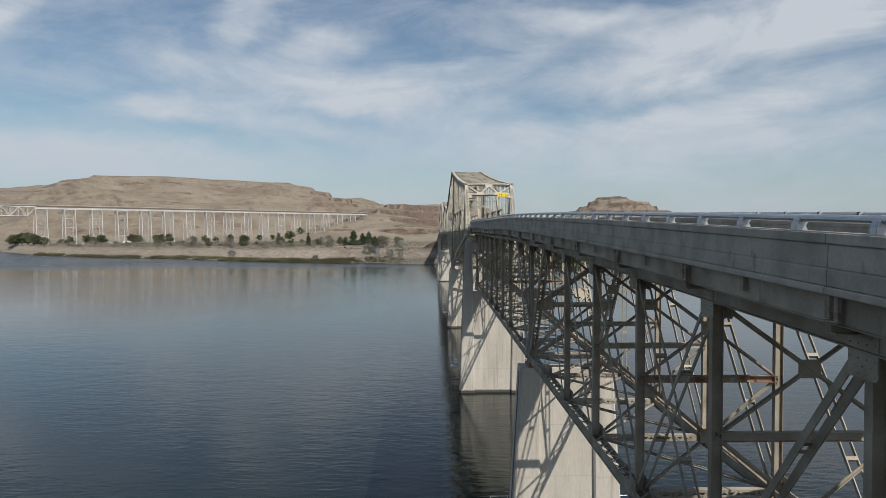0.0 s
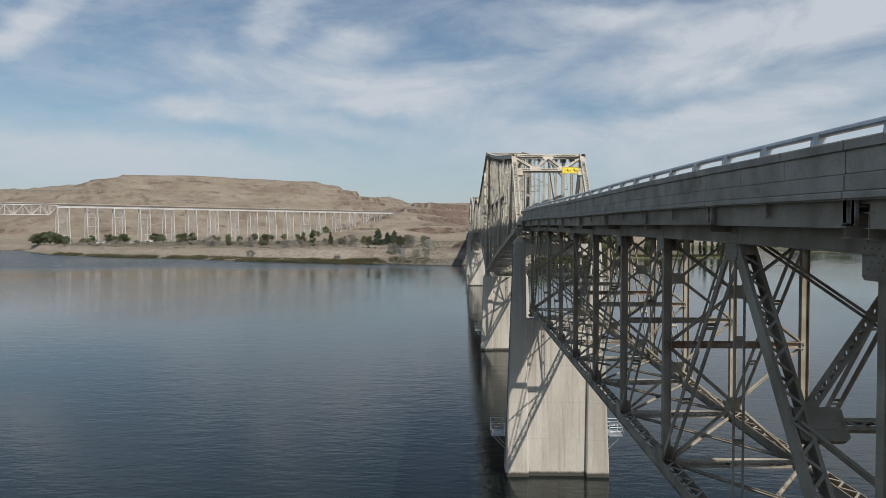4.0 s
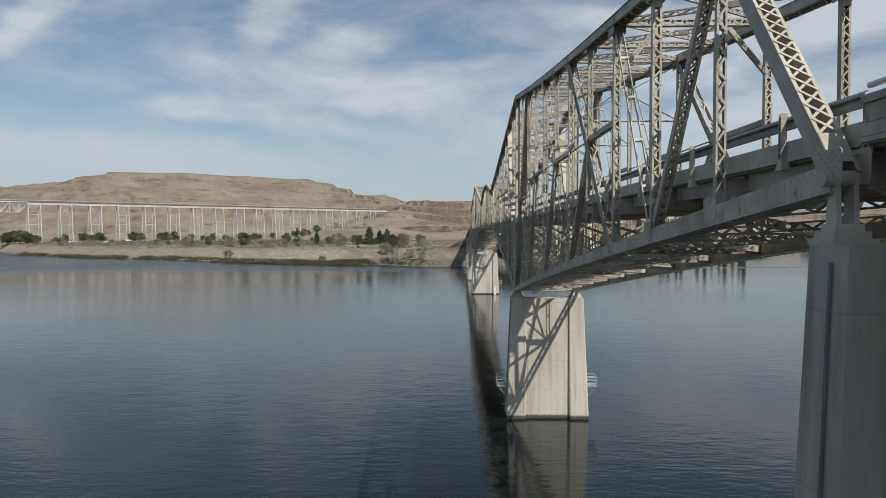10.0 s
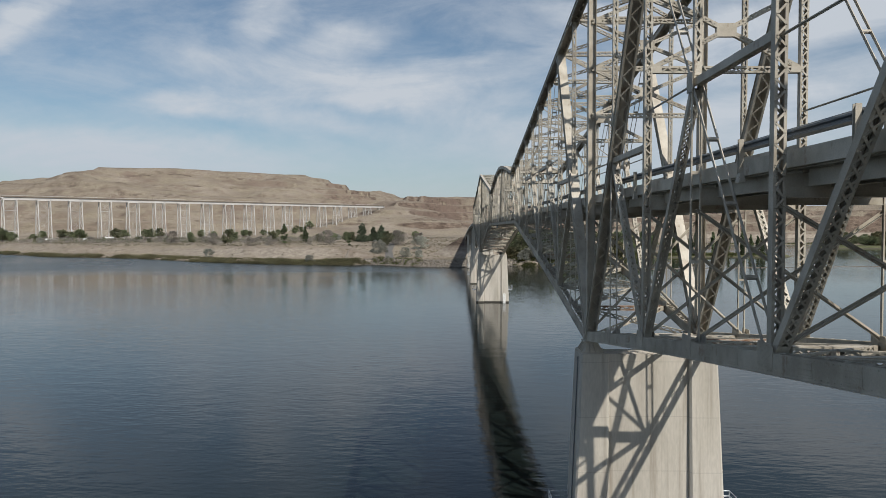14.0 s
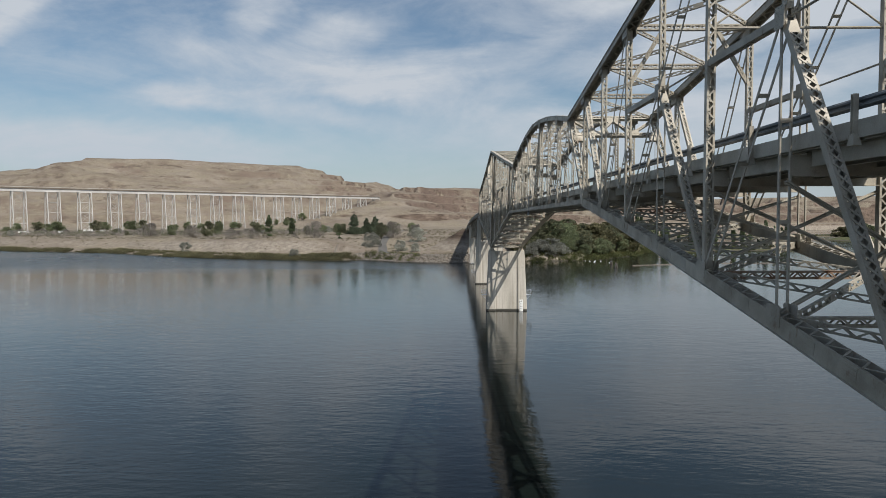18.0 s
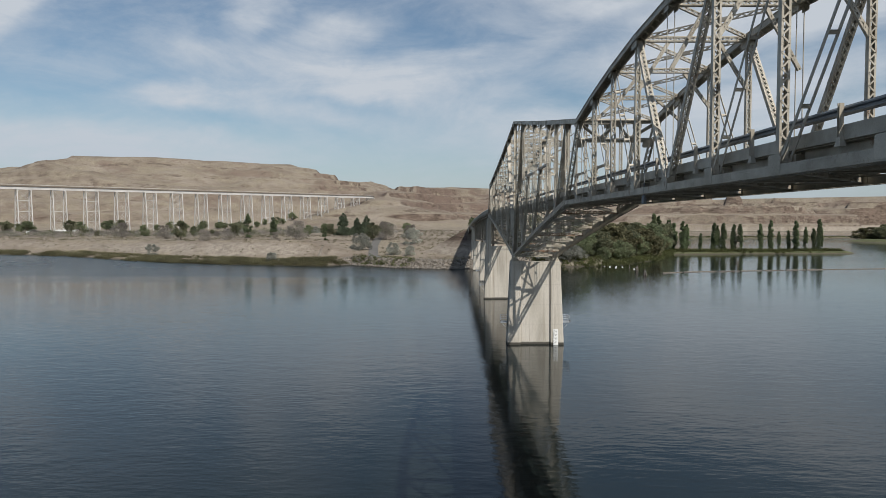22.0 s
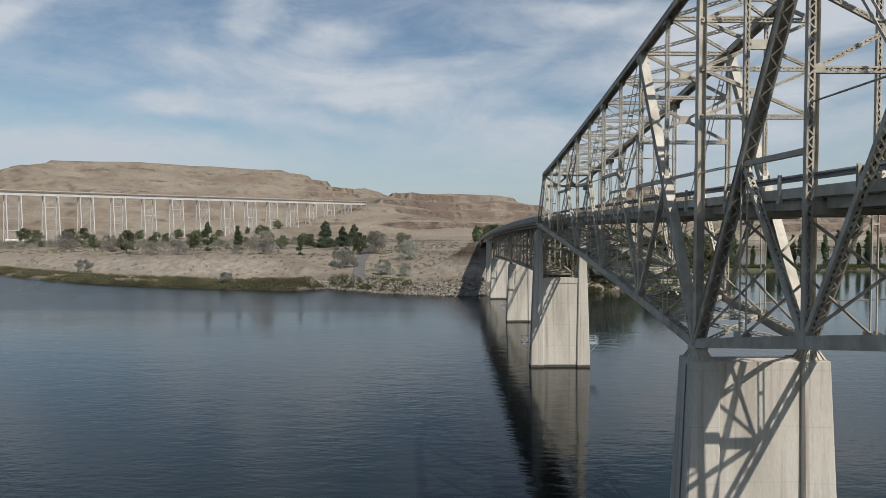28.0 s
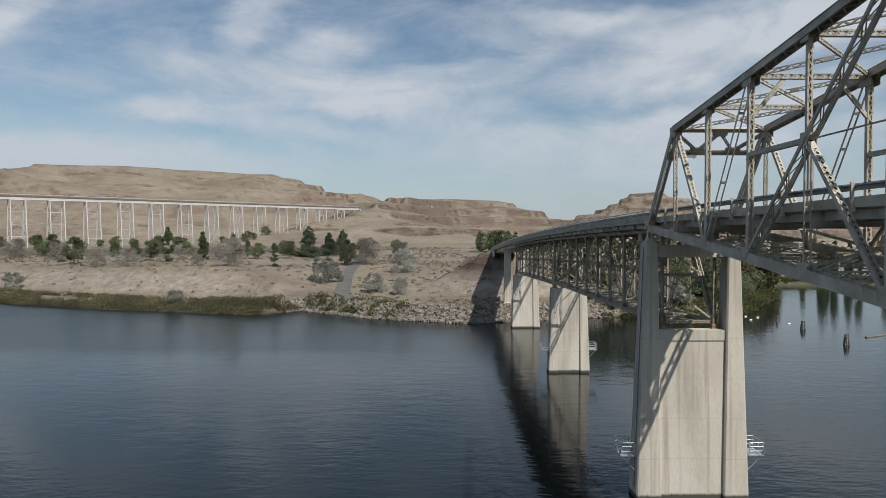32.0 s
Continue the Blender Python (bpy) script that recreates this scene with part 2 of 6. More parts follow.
WHITE = material("white_board_paint", [(0.72, 0.72, 0.70), (0.8, 0.8, 0.78)], 0.6, scale=2, fine=20, bump=0)
BLACK = material("black_letters", [(0.015, 0.015, 0.015), (0.03, 0.03, 0.03)], 0.6, scale=2, fine=20, bump=0)
YELLOW = material("yellow_sign_sheet", [(0.80, 0.58, 0.02), (0.85, 0.64, 0.03)], 0.45, scale=2, fine=30, bump=0)
SILVER = material("viaduct_silver_paint", [(0.448, 0.432, 0.416), (0.528, 0.512, 0.496)], 0.55, scale=0.1, fine=1, bump=0)
TIMBER = material("old_timber", [(0.10, 0.085, 0.07), (0.2, 0.17, 0.14)], 0.9, scale=1.5, fine=12, bump=0.2)


# ---- mesh helpers ----
class Geo:
    """Collects vertices and faces of one mesh."""

    def __init__(self):
        self.v, self.f = [], []

    def box(self, o, a, b, c):
        """A box centred on o with half-extent vectors a, b, c."""
        o, a, b, c = Vector(o), Vector(a), Vector(b), Vector(c)
        k = len(self.v)
        for sa in (-1, 1):
            for sb in (-1, 1):
                for sc in (-1, 1):
                    self.v.append(tuple(o + sa * a + sb * b + sc * c))
        quads = ((0, 1, 3, 2), (4, 6, 7, 5), (0, 4, 5, 1), (2, 3, 7, 6), (0, 2, 6, 4), (1, 5, 7, 3))
        if a.cross(b).dot(c) < 0:
            quads = [q[::-1] for q in quads]
        self.f += [tuple(k + i for i in q) for q in quads]

    def bar(self, p, q, u, hu, v, hv):
        """A straight bar from p to q with half widths along u and v."""
        p, q = Vector(p), Vector(q)
        self.box((p + q) / 2, (q - p) / 2, Vector(u) * hu, Vector(v) * hv)

    def prism(self, ring, z0, z1):
        """An upright prism over a ring of (x, y) points."""
        k, n = len(self.v), len(ring)
        self.v += [(x, y, z0) for x, y in ring] + [(x, y, z1) for x, y in ring]
        self.f += [(k + i, k + (i + 1) % n, k + n + (i + 1) % n, k + n + i) for i in range(n)]
        self.f += [tuple(k + n - 1 - i for i in range(n)), tuple(k + n + i for i in range(n))]

    def loft(self, low, high):
        """Side walls and caps between two rings of 3D points of one length."""
        k, n = len(self.v), len(low)
        self.v += [tuple(p) for p in low] + [tuple(p) for p in high]
        self.f += [(k + i, k + (i + 1) % n, k + n + (i + 1) % n, k + n + i) for i in range(n)]
        self.f += [tuple(k + n - 1 - i for i in range(n)), tuple(k + n + i for i in range(n))]

    def tube(self, p, q, r0, r1=None, n=10):
        p, q = Vector(p), Vector(q)
        d = (q - p).normalized()
        a = d.orthogonal().normalized()
        b = d.cross(a)
        r1 = r0 if r1 is None else r1
        ring = [(math.cos(2 * math.pi * i / n), math.sin(2 * math.pi * i / n)) for i in range(n)]
        self.loft([p + (a * c + b * s) * r0 for c, s in ring], [q + (a * c + b * s) * r1 for c, s in ring])

    def mesh(self, name, mat):
        me = bpy.data.meshes.new(name)
        me.from_pydata(self.v, [], self.f)
        me.materials.append(mat)
        me.update()
        return me


def part(name, geo, mat, parent, label=""):
    """One mesh object under a thing or a part."""
    ob = new(name, geo if isinstance(geo, bpy.types.Mesh) else geo.mesh(name, mat))
    ob.parent = parent
    if label:
        tagged(ob, label)
    return ob


def thing(name, label, category, group="", kind="", at=(0, 0, 0)):
    ob = new(name)
    ob.location = at
    return tagged(ob, label, category, group, kind)


X, Y, Z = Vector((1, 0, 0)), Vector((0, 1, 0)), Vector((0, 0, 1))


# ---- steel members ----
def frame_of(p, q, across=X):
    p, q = Vector(p), Vector(q)
    d = (q - p).normalized()
    v = (across - d * across.dot(d)).normalized()
    return p, q, d, d.cross(v).normalized(), v


def laced(g, p, q, deep=0.30, wide=0.42, pitch=0.31, across=X, flange=0.085, plate=0.5, both=True, trim=0.25, double=False):
    """Two channels, webs normal to `across`, tied by zigzag lacing bars and end plates."""
    p, q, d, u, v = frame_of(p, q, across)
    length = (q - p).length
    for s in (-1, 1):
        o = v * (s * wide / 2)
        h, k = deep / 2, 0.018
        ring = [(-h, 0), (h, 0), (h, -flange), (h - k, -flange), (h - k, -k), (-h + k, -k), (-h + k, -flange), (-h, -flange)]
        if s > 0:
            ring = ring[::-1]
        g.loft([p + o + u * x + v * (s * y) for x, y in ring], [q + o + u * x + v * (s * y) for x, y in ring])
    for t in (-1, 1) if both else (1,):
        face = u * (t * (deep / 2 + 0.006))
        for a in (trim, length - trim - plate):
            if length > 2 * trim + 2 * plate:
                g.bar(p + d * a + face, p + d * (a + plate) + face, v, wide / 2 - 0.01, u, 0.006)
        a0, a1 = trim + plate, length - trim - plate
        n = max(0, round((a1 - a0) / pitch))
        for i in range(n):
            b0, b1 = a0 + (a1 - a0) * i / n, a0 + (a1 - a0) * (i + 1) / n
            for s in (1, -1) if double else (1,):
                s = s if i % 2 else -s
                e = p + d * b0 + face + v * (s * (wide / 2 - 0.035)) + u * (0.007 * s * t if double else 0)
                f = p + d * b1 + face - v * (s * (wide / 2 - 0.035)) + u * (0.007 * s * t if double else 0)
                w = (f - e).normalized()
                g.bar(e, f, w.cross(u), 0.032, u, 0.006)
    return g


def chord(g, p, q, deep=0.48, wide=0.50, cover=True, pitch=0.5, rivets=0):
    """A riveted box chord: two webs, a cover plate above, lacing below."""
    p, q, d, u, v = frame_of(p, q)
    if u.z < 0:
        u = -u
    length = (q - p).length
    for s in (-1, 1):
        o = v * (s * wide / 2)
        g.bar(p + o, q + o, u, deep / 2, v, 0.014)
        e = o + v * (s * 0.05) - u * (deep / 2 - 0.01)
        g.bar(p + e, q + e, v, 0.05, u, 0.011)
    top = u * (deep / 2 + 0.009)
    if cover:
        g.bar(p + top, q + top, v, wide / 2 + 0.07, u, 0.009)
    low = -u * (deep / 2)
    n = max(2, round(length / pitch))
    for i in range(n):
        s = 1 if i % 2 else -1
        for face in ((low,) if cover else (low, top)):
            e = p + d * (length * i / n) + face + v * (s * (wide / 2 - 0.03))
            f = p + d * (length * (i + 1) / n) + face - v * (s * (wide / 2 - 0.03))
            w = (f - e).normalized()
            g.bar(e, f, w.cross(u), 0.032, u, 0.007)
    if rivets:                                               # rivet heads on the web of that side and under its flange
        o = v * (rivets * (wide / 2 + 0.014))
        n = int(length / 0.26)
        for i in range(n):
            c = p + d * (length * (i + 0.5) / n) + o
            for at, way in ((u * (deep / 2 - 0.06), v * rivets), (u * (0.09 - deep / 2), v * rivets), (v * (rivets * 0.05) - u * (deep / 2), -u)):
                g.tube(c + at, c + at + way * 0.022, 0.018, 0.010, 5)
        for f in (0.34, 0.66):
            c = p + d * (length * f) + o
            g.bar(c - d * 0.32, c + d * 0.32, u, deep / 2 - 0.10, v, 0.012)
            for a in range(5):
                for b in range(3):
                    k = c + d * (-0.26 + 0.13 * a) + u * ((deep / 2 - 0.15) * (b - 1)) + v * (rivets * 0.012)
                    g.tube(k, k + v * (rivets * 0.018), 0.018, 0.010, 5)
    return g


def battened(g, p, q, deep=0.13, wide=0.34, gap=2.6, across=X, thick=0.03):
    """Two flat bars side by side with batten plates."""
    p, q, d, u, v = frame_of(p, q, across)
    length = (q - p).length
    for s in (-1, 1):
        o = v * (s * wide / 2)
        g.bar(p + o, q + o, u, deep / 2, v, thick / 2)
    n = max(1, round(length / gap))
    for i in range(1, n):
        c = p + d * (length * i / n)
        for t in (-1, 1):
            g.box(c + u * (t * deep / 2 * 0.9), d * 0.055, v * (wide / 2), u * 0.006)
    return g


def wide_beam(g, p, q, deep=0.30, wide=0.22, across=X, t=0.014):
    """A rolled I section with its web in the plane of `across` and the member."""
    p, q, d, u, v = frame_of(p, q, across)
    h, w, k = wide / 2, deep / 2, t / 2
    ring = [(-w, -h), (w, -h), (w, -h + t), (k, -h + t), (k, h - t), (w, h - t), (w, h), (-w, h), (-w, h - t), (-k, h - t), (-k, -h + t), (-w, -h + t)]
    g.loft([p + u * x + v * y for x, y in ring], [q + u * x + v * y for x, y in ring])
    return g


def angle(g, p, q, size=0.11, up=Z):
    """A pair of angles back to back."""
    p, q = Vector(p), Vector(q)
    d = (q - p).normalized()
    v = d.cross(up)
    v = v.normalized() if v.length > 1e-3 else X
    u = v.cross(d)
    g.bar(p, q, v, size / 2, u, 0.010)
    g.bar(p, q, u, size / 2, v, 0.010)
    return g


def plate(g, c, a, ha, b, hb, n, hn=0.012, cut=0.16, rivets=0):
    """A gusset plate with cut corners, in the plane of a and b, with rows of rivets on the side of n."""
    c, a, b, n = Vector(c), Vector(a).normalized(), Vector(b).normalized(), Vector(n).normalized()
    k = 1 - cut
    ring = [(-k, -1), (k, -1), (1, -k), (1, k), (k, 1), (-k, 1), (-1, k), (-1, -k)]
    if a.cross(b).dot(n) < 0:
        ring = ring[::-1]
    g.loft([c + a * ha * x + b * hb * y - n * hn for x, y in ring], [c + a * ha * x + b * hb * y + n * hn for x, y in ring])
    for i in range(rivets):
        for j in range(rivets):
            x, y = -0.82 + 1.64 * i / (rivets - 1), -0.82 + 1.64 * j / (rivets - 1)
            if abs(x) + abs(y) < 2 - cut - 0.2 and (i + j) % 2 == 0:
                o = c + a * ha * x + b * hb * y + n * hn
                g.tube(o - n * 0.004, o + n * 0.022, 0.019, 0.011, 5)
    return g


# ---- the levels of the crossing ----
HALF = 3.5            # half the distance between the through trusses
PAN = 6.096           # their panel
Y1, Y2 = 0.0, 26 * PAN                   # the two river piers of the main span
YE1, YE2 = Y1 - 11 * PAN, Y2 + 11 * PAN   # the end piers of the cantilever


def road_z(y):
    """Level of the road along the bridge: a gentle crest."""
    if y < -70:
        return 24.2 - 0.00023 * (y + 70) ** 2 - 0.12 * math.exp(-((y + 94) / 13.0) ** 2)
    return 24.2 - 0.000165 * max(0.0, y - 190) ** 2


def top_z(k):
    """Top chord of the anchor arm, k panels from the end pier."""
    s = (k - 1) * PAN
    return 30.75 + 0.098 * s + 0.00042 * s * s


def arm_top(k):
    """Top chord over the main span, k panels from the pier."""
    k = min(k, 26 - k)
    if k <= 9:
        return 38.3 - (38.3 - 30.4) * k / 9 - 0.1 * math.sin(math.pi * (k / 9) ** 1.3)
    return 30.4 + 2.75 * (1 - ((13 - k) / 4) ** 1.6)


def arm_low(k):
    """Bottom chord over the main span."""
    k = min(k, 26 - k)
    return 15.3 + 1.10 * k - 0.0146 * k * k if k < 8 else 23.16


def low_z(k):
    return 23.25 - (23.25 - 15.3) * k / 11 + 1.36 * (k / 11) * (1 - k / 11)


def node_y(j):
    return YE1 + j * PAN


def zu(j):
    """Top chord level at node j, 0 to 48 from one end pier to the other."""
    if j <= 11:
        return top_z(j)
    return top_z(48 - j) if j >= 37 else arm_top(j - 11)


def zl(j):
    if j <= 11:
        return low_z(j)
    return low_z(48 - j) if j >= 37 else arm_low(j - 11)


def up(s, j):
    return Vector((s * HALF, node_y(j), zu(j)))


def lo(s, j):
    return Vector((s * HALF, node_y(j), zl(j)))


bridge = thing("through_truss_bridge", "grey riveted steel cantilever through truss carrying a road", "bridge", at=(0, 0, 0))


def member(name, shape, p, q, mat=None, **how):
    return part(name, shape(Geo(), p, q, **how), mat or STEEL, bridge)


# Sub-panel nodes: (node, from, to, tie): the main diagonal runs from -> to through the middle, with a laced tie to a lower node.
ANCHOR_MIDS = [(4, ("u", 5), ("l", 3), 5), (6, ("u", 7), ("l", 5), 7), (8, ("u", 9), ("l", 7), 9), (10, ("u", 9), ("l", 11), 9)]
ARM_MIDS = [(12, ("u", 13), ("l", 11), 13), (14, ("u", 13), ("l", 15), 13), (16, ("u", 15), ("l", 17), 15)]
mids = {}
diagonals = []   # (style, node a, node b)
for m, a, b, tie in ANCHOR_MIDS + ARM_MIDS:
    mids[m] = (a, b, tie)
    mids[48 - m] = ((a[0], 48 - a[1]), (b[0], 48 - b[1]), 48 - tie)
SIMPLE = [("laced", ("u", 1), ("l", 2)), ("bars", ("u", 3), ("l", 2)), ("bars", ("u", 17), ("l", 18)), ("laced", ("u", 19), ("l", 18)),
          ("bars", ("u", 20), ("l", 21)), ("bars", ("u", 21), ("l", 22)), ("bars", ("u", 22), ("l", 23)), ("laced", ("u", 23), ("l", 24))]
SIMPLE += [(k, (a[0], 48 - a[1]), (b[0], 48 - b[1])) for k, a, b in SIMPLE]


def spot(s, n):
    return up(s, n[1]) if n[0] == "u" else lo(s, n[1])


def mid_of(s, m):
    a, b, _ = mids[m]
    return (spot(s, a) + spot(s, b)) / 2


for s in (-1, 1):
    for j in range(1, 47):                                   # top chord
        member("top_chord", chord, up(s, j), up(s, j + 1), deep=0.42 if 19 <= j < 29 else 0.46)
    for j in range(0, 48):                                   # bottom chord
        slim = 19 <= j < 29
        member("bottom_chord", chord, lo(s, j), lo(s, j + 1), deep=0.40 if slim else 0.58, cover=False, pitch=0.42, rivets=s if s < 0 else 0)
    for a, b in ((0, 1), (48, 47)):                          # end posts
        member("end_post", laced, lo(s, a), up(s, b), deep=0.46, wide=0.52, pitch=0.44, plate=0.8, double=True)
    for a, b in ((19, 20), (29, 28)):
        member("end_post", laced, lo(s, a), up(s, b), deep=0.36, wide=0.46, pitch=0.34)
    for j in range(1, 48):                                   # posts and hangers
        a, b = up(s, j), lo(s, j)
        if j in mids:
            m = mid_of(s, j)
            member("sub_post", laced, m, a, deep=0.20, wide=0.28, pitch=0.32)
            member("hanger", battened, b, m, deep=0.11, wide=0.34, gap=3.6, thick=0.05)
        elif j in (1, 47):
            member("hanger", laced, b, a, deep=0.18, wide=0.30, pitch=0.34, flange=0.06)
        elif j == 24:
            member("hanger", battened, b, a, deep=0.07, wide=0.40, gap=9.0)
        elif j in (20, 28):
            member("hanger", battened, b, a, deep=0.09, wide=0.44, gap=9.0)
        elif j in (11, 37):
            member("main_post", wide_beam, b, a, deep=0.50, wide=0.48)
        else:
            member("post", laced, b, a, deep=0.26, wide=0.35, pitch=0.29)
    for m, (a, b, tie) in mids.items():                      # long diagonals with their ties
        c = mid_of(s, m)
        big = m in (10, 12, 36, 38)
        if big:
            member("pier_diagonal", chord, spot(s, b), spot(s, a), deep=0.46, wide=0.5)
        elif m in (4, 44):
            member("diagonal", chord, spot(s, b), spot(s, a), deep=0.30, wide=0.46, cover=False, pitch=1.1)
        else:
            member("diagonal", battened, spot(s, b), spot(s, a), deep=0.12, wide=0.36)
        member("tie_diagonal", laced, lo(s, tie), c, deep=0.24, wide=0.36, pitch=0.34, double=True)
        side = 2 * m - tie if not big else tie
        q = Vector((s * HALF, node_y(side), c.z))
        member("longitudinal_strut", laced, c, q, deep=0.27, wide=0.28, pitch=0.34)
        member("tie_rod", angle, c, Vector((s * HALF, node_y(2 * m - side), c.z)), size=0.085)
    for k, a, b in SIMPLE:
        p, q = spot(s, a), spot(s, b)
        if k == "laced":
            member("diagonal", laced, q, p, deep=0.26, wide=0.38, pitch=0.36, double=True)
        else:
            member("diagonal", battened, q, p, deep=0.14, wide=0.34, gap=2.4)
    for j in range(0, 49):                                   # gusset plates, both faces of each joint
        for level, p, big in (("u", up(s, j), 0.55), ("l", lo(s, j), 0.54)):
            if level == "u" and j in (0, 48):
                continue
            main = j % 2 == 1 or level == "l"
            for t in (-1, 1):
                r = big if main else 0.36
                g = plate(Geo(), p + X * (t * 0.275) + Z * (0.22 if level == "l" else -0.22), Y, r * (0.8 if level == "l" else 1), Z, r * (0.66 if level == "l" else 0.78), X * t, rivets=7 if s * t < 0 or s < 0 else 0)
                part("gusset_plate", g, STEEL, bridge)
    for m in mids:
        for t in (-1, 1):
            part("gusset_plate", plate(Geo(), mid_of(s, m) + X * (t * 0.255), Y, 0.30, Z, 0.36, X * t, rivets=6 if s < 0 else 0), STEEL, bridge)

# top bracing across the road
for j in range(1, 48):
    p, q = up(-1, j), up(1, j)
    drop = Z * 0.05
    if j in (1, 47, 20, 28):
        continue
    member("top_strut", laced, p - drop, q - drop, deep=0.30, wide=0.34, across=Z, pitch=0.28, trim=0.1)
for j in range(1, 47):
    a, b, c, d = up(-1, j), up(1, j), up(-1, j + 1), up(1, j + 1)
    member("top_lateral", laced, a, d, deep=0.12, wide=0.26, across=Z, pitch=0.34, flange=0.05)
    g = Geo()
    n = (b + c) / 2
    e = (c - b).normalized()
    laced(g, b, n - e * 0.14, deep=0.12, wide=0.26, across=Z, pitch=0.34, flange=0.05)
    laced(g, n + e * 0.14, c, deep=0.12, wide=0.26, across=Z, pitch=0.34, flange=0.05)
    part("top_lateral", g, STEEL, bridge)


def sway(j, low):
    """A braced cross frame between two posts, from the top chord down to `low`."""
    h = zu(j)
    y = node_y(j)
    a, b = Vector((-HALF, y, h)), Vector((HALF, y, h))
    c, d = Vector((-HALF, y, low)), Vector((HALF, y, low))
    member("sway_strut", laced, c, d, deep=0.24, wide=0.30, across=Z, pitch=0.26, trim=0.1)
    rows = max(1, round((h - low) / 3.2))
    for i in range(rows):
        z0, z1 = low + (h - low) * i / rows, low + (h - low) * (i + 1) / rows
        if i:
            member("sway_strut", laced, Vector((-HALF, y, z0)), Vector((HALF, y, z0)), deep=0.22, wide=0.28, across=Z, pitch=0.26, trim=0.1)
        m = Vector((0, y, (z0 + z1) / 2))
        for sx in (-1, 1):
            for z in (z0, z1):
                member("sway_diagonal", laced, Vector((sx * HALF, y, z)), m, deep=0.16, wide=0.22, across=Z, pitch=0.22, trim=0.1)
        g = Geo()
        plate(g, m, X, 0.45, Z, 0.30, Y, 0.10)
        part("gusset_plate", g, STEEL, bridge)


def rod_sway(j, low):
    """Light crossed rods and a thin strut between two posts."""
    h, y = zu(j) - 0.3, node_y(j)
    member("strut_rod", angle, Vector((-HALF, y, low)), Vector((HALF, y, low)), size=0.11)
    for s in (-1, 1):
        member("cross_rod", angle, Vector((-s * HALF, y + s * 0.03, h)), Vector((s * HALF, y + s * 0.03, low)), size=0.085)
    g = Geo()
    plate(g, (0, y, (h + low) / 2), X, 0.16, Z, 0.14, Y, 0.05)
    part("gusset_plate", g, STEEL, bridge)


for j in (5, 7, 15, 33, 41, 43):
    rod_sway(j, max(29.3, road_z(node_y(j)) + 5.2))
for j in (9, 11, 13, 35, 37, 39):
    sway(j, max(29.3, road_z(node_y(j)) + 5.2))
for j in (3, 17, 21, 22, 23, 24, 25, 26, 27, 31, 45):
    h, y = zu(j), node_y(j)
    low = road_z(y) + 5.3
    for sx in (-1, 1):                                       # knee braces under the strut
        member("knee_brace", laced, Vector((sx * HALF, y, low)), Vector((sx * HALF * 0.45, y, h - 0.2)), deep=0.16, wide=0.22, across=Z, pitch=0.24, trim=0.1)


def portal(j, foot, y_foot):
    """The braced portal frame in the plane of the end posts."""
    a, b = up(-1, j), up(1, j)
    slope = Vector((0, y_foot - node_y(j), foot - zu(j))).normalized()
    c, d = a + slope * 2.05, b + slope * 2.05
    normal = X.cross(slope)
    for p, q in ((a, b), (c, d)):
        member("portal_strut", laced, p, q, deep=0.28, wide=0.34, across=slope, pitch=0.28, trim=0.1)
    n = [a + slope * 0.2, a * 0.70 + b * 0.30 + slope * 1.9, a * 0.5 + b * 0.5 + slope * 0.25, a * 0.30 + b * 0.70 + slope * 1.9, b + slope * 0.2]
    for p, q in zip(n, n[1:]):
        member("portal_diagonal", laced, p, q, deep=0.20, wide=0.24, across=slope, pitch=0.24, trim=0.1)
    for p in n[1:4]:
        g = Geo()
        plate(g, p, X, 0.55, slope, 0.28, normal, 0.12)
        part("gusset_plate", g, STEEL, bridge)
    for sx, e in ((-1, c), (1, d)):
        g = Geo()
        plate(g, e - X * sx * 0.35 + slope * 0.35, X, 0.4, slope, 0.4, normal, 0.1)
        part("knee_plate", g, STEEL, bridge)


portal(1, zl(0), node_y(0))
portal(47, zl(48), node_y(48))
portal(20, zl(19), node_y(19))
portal(28, zl(29), node_y(29))

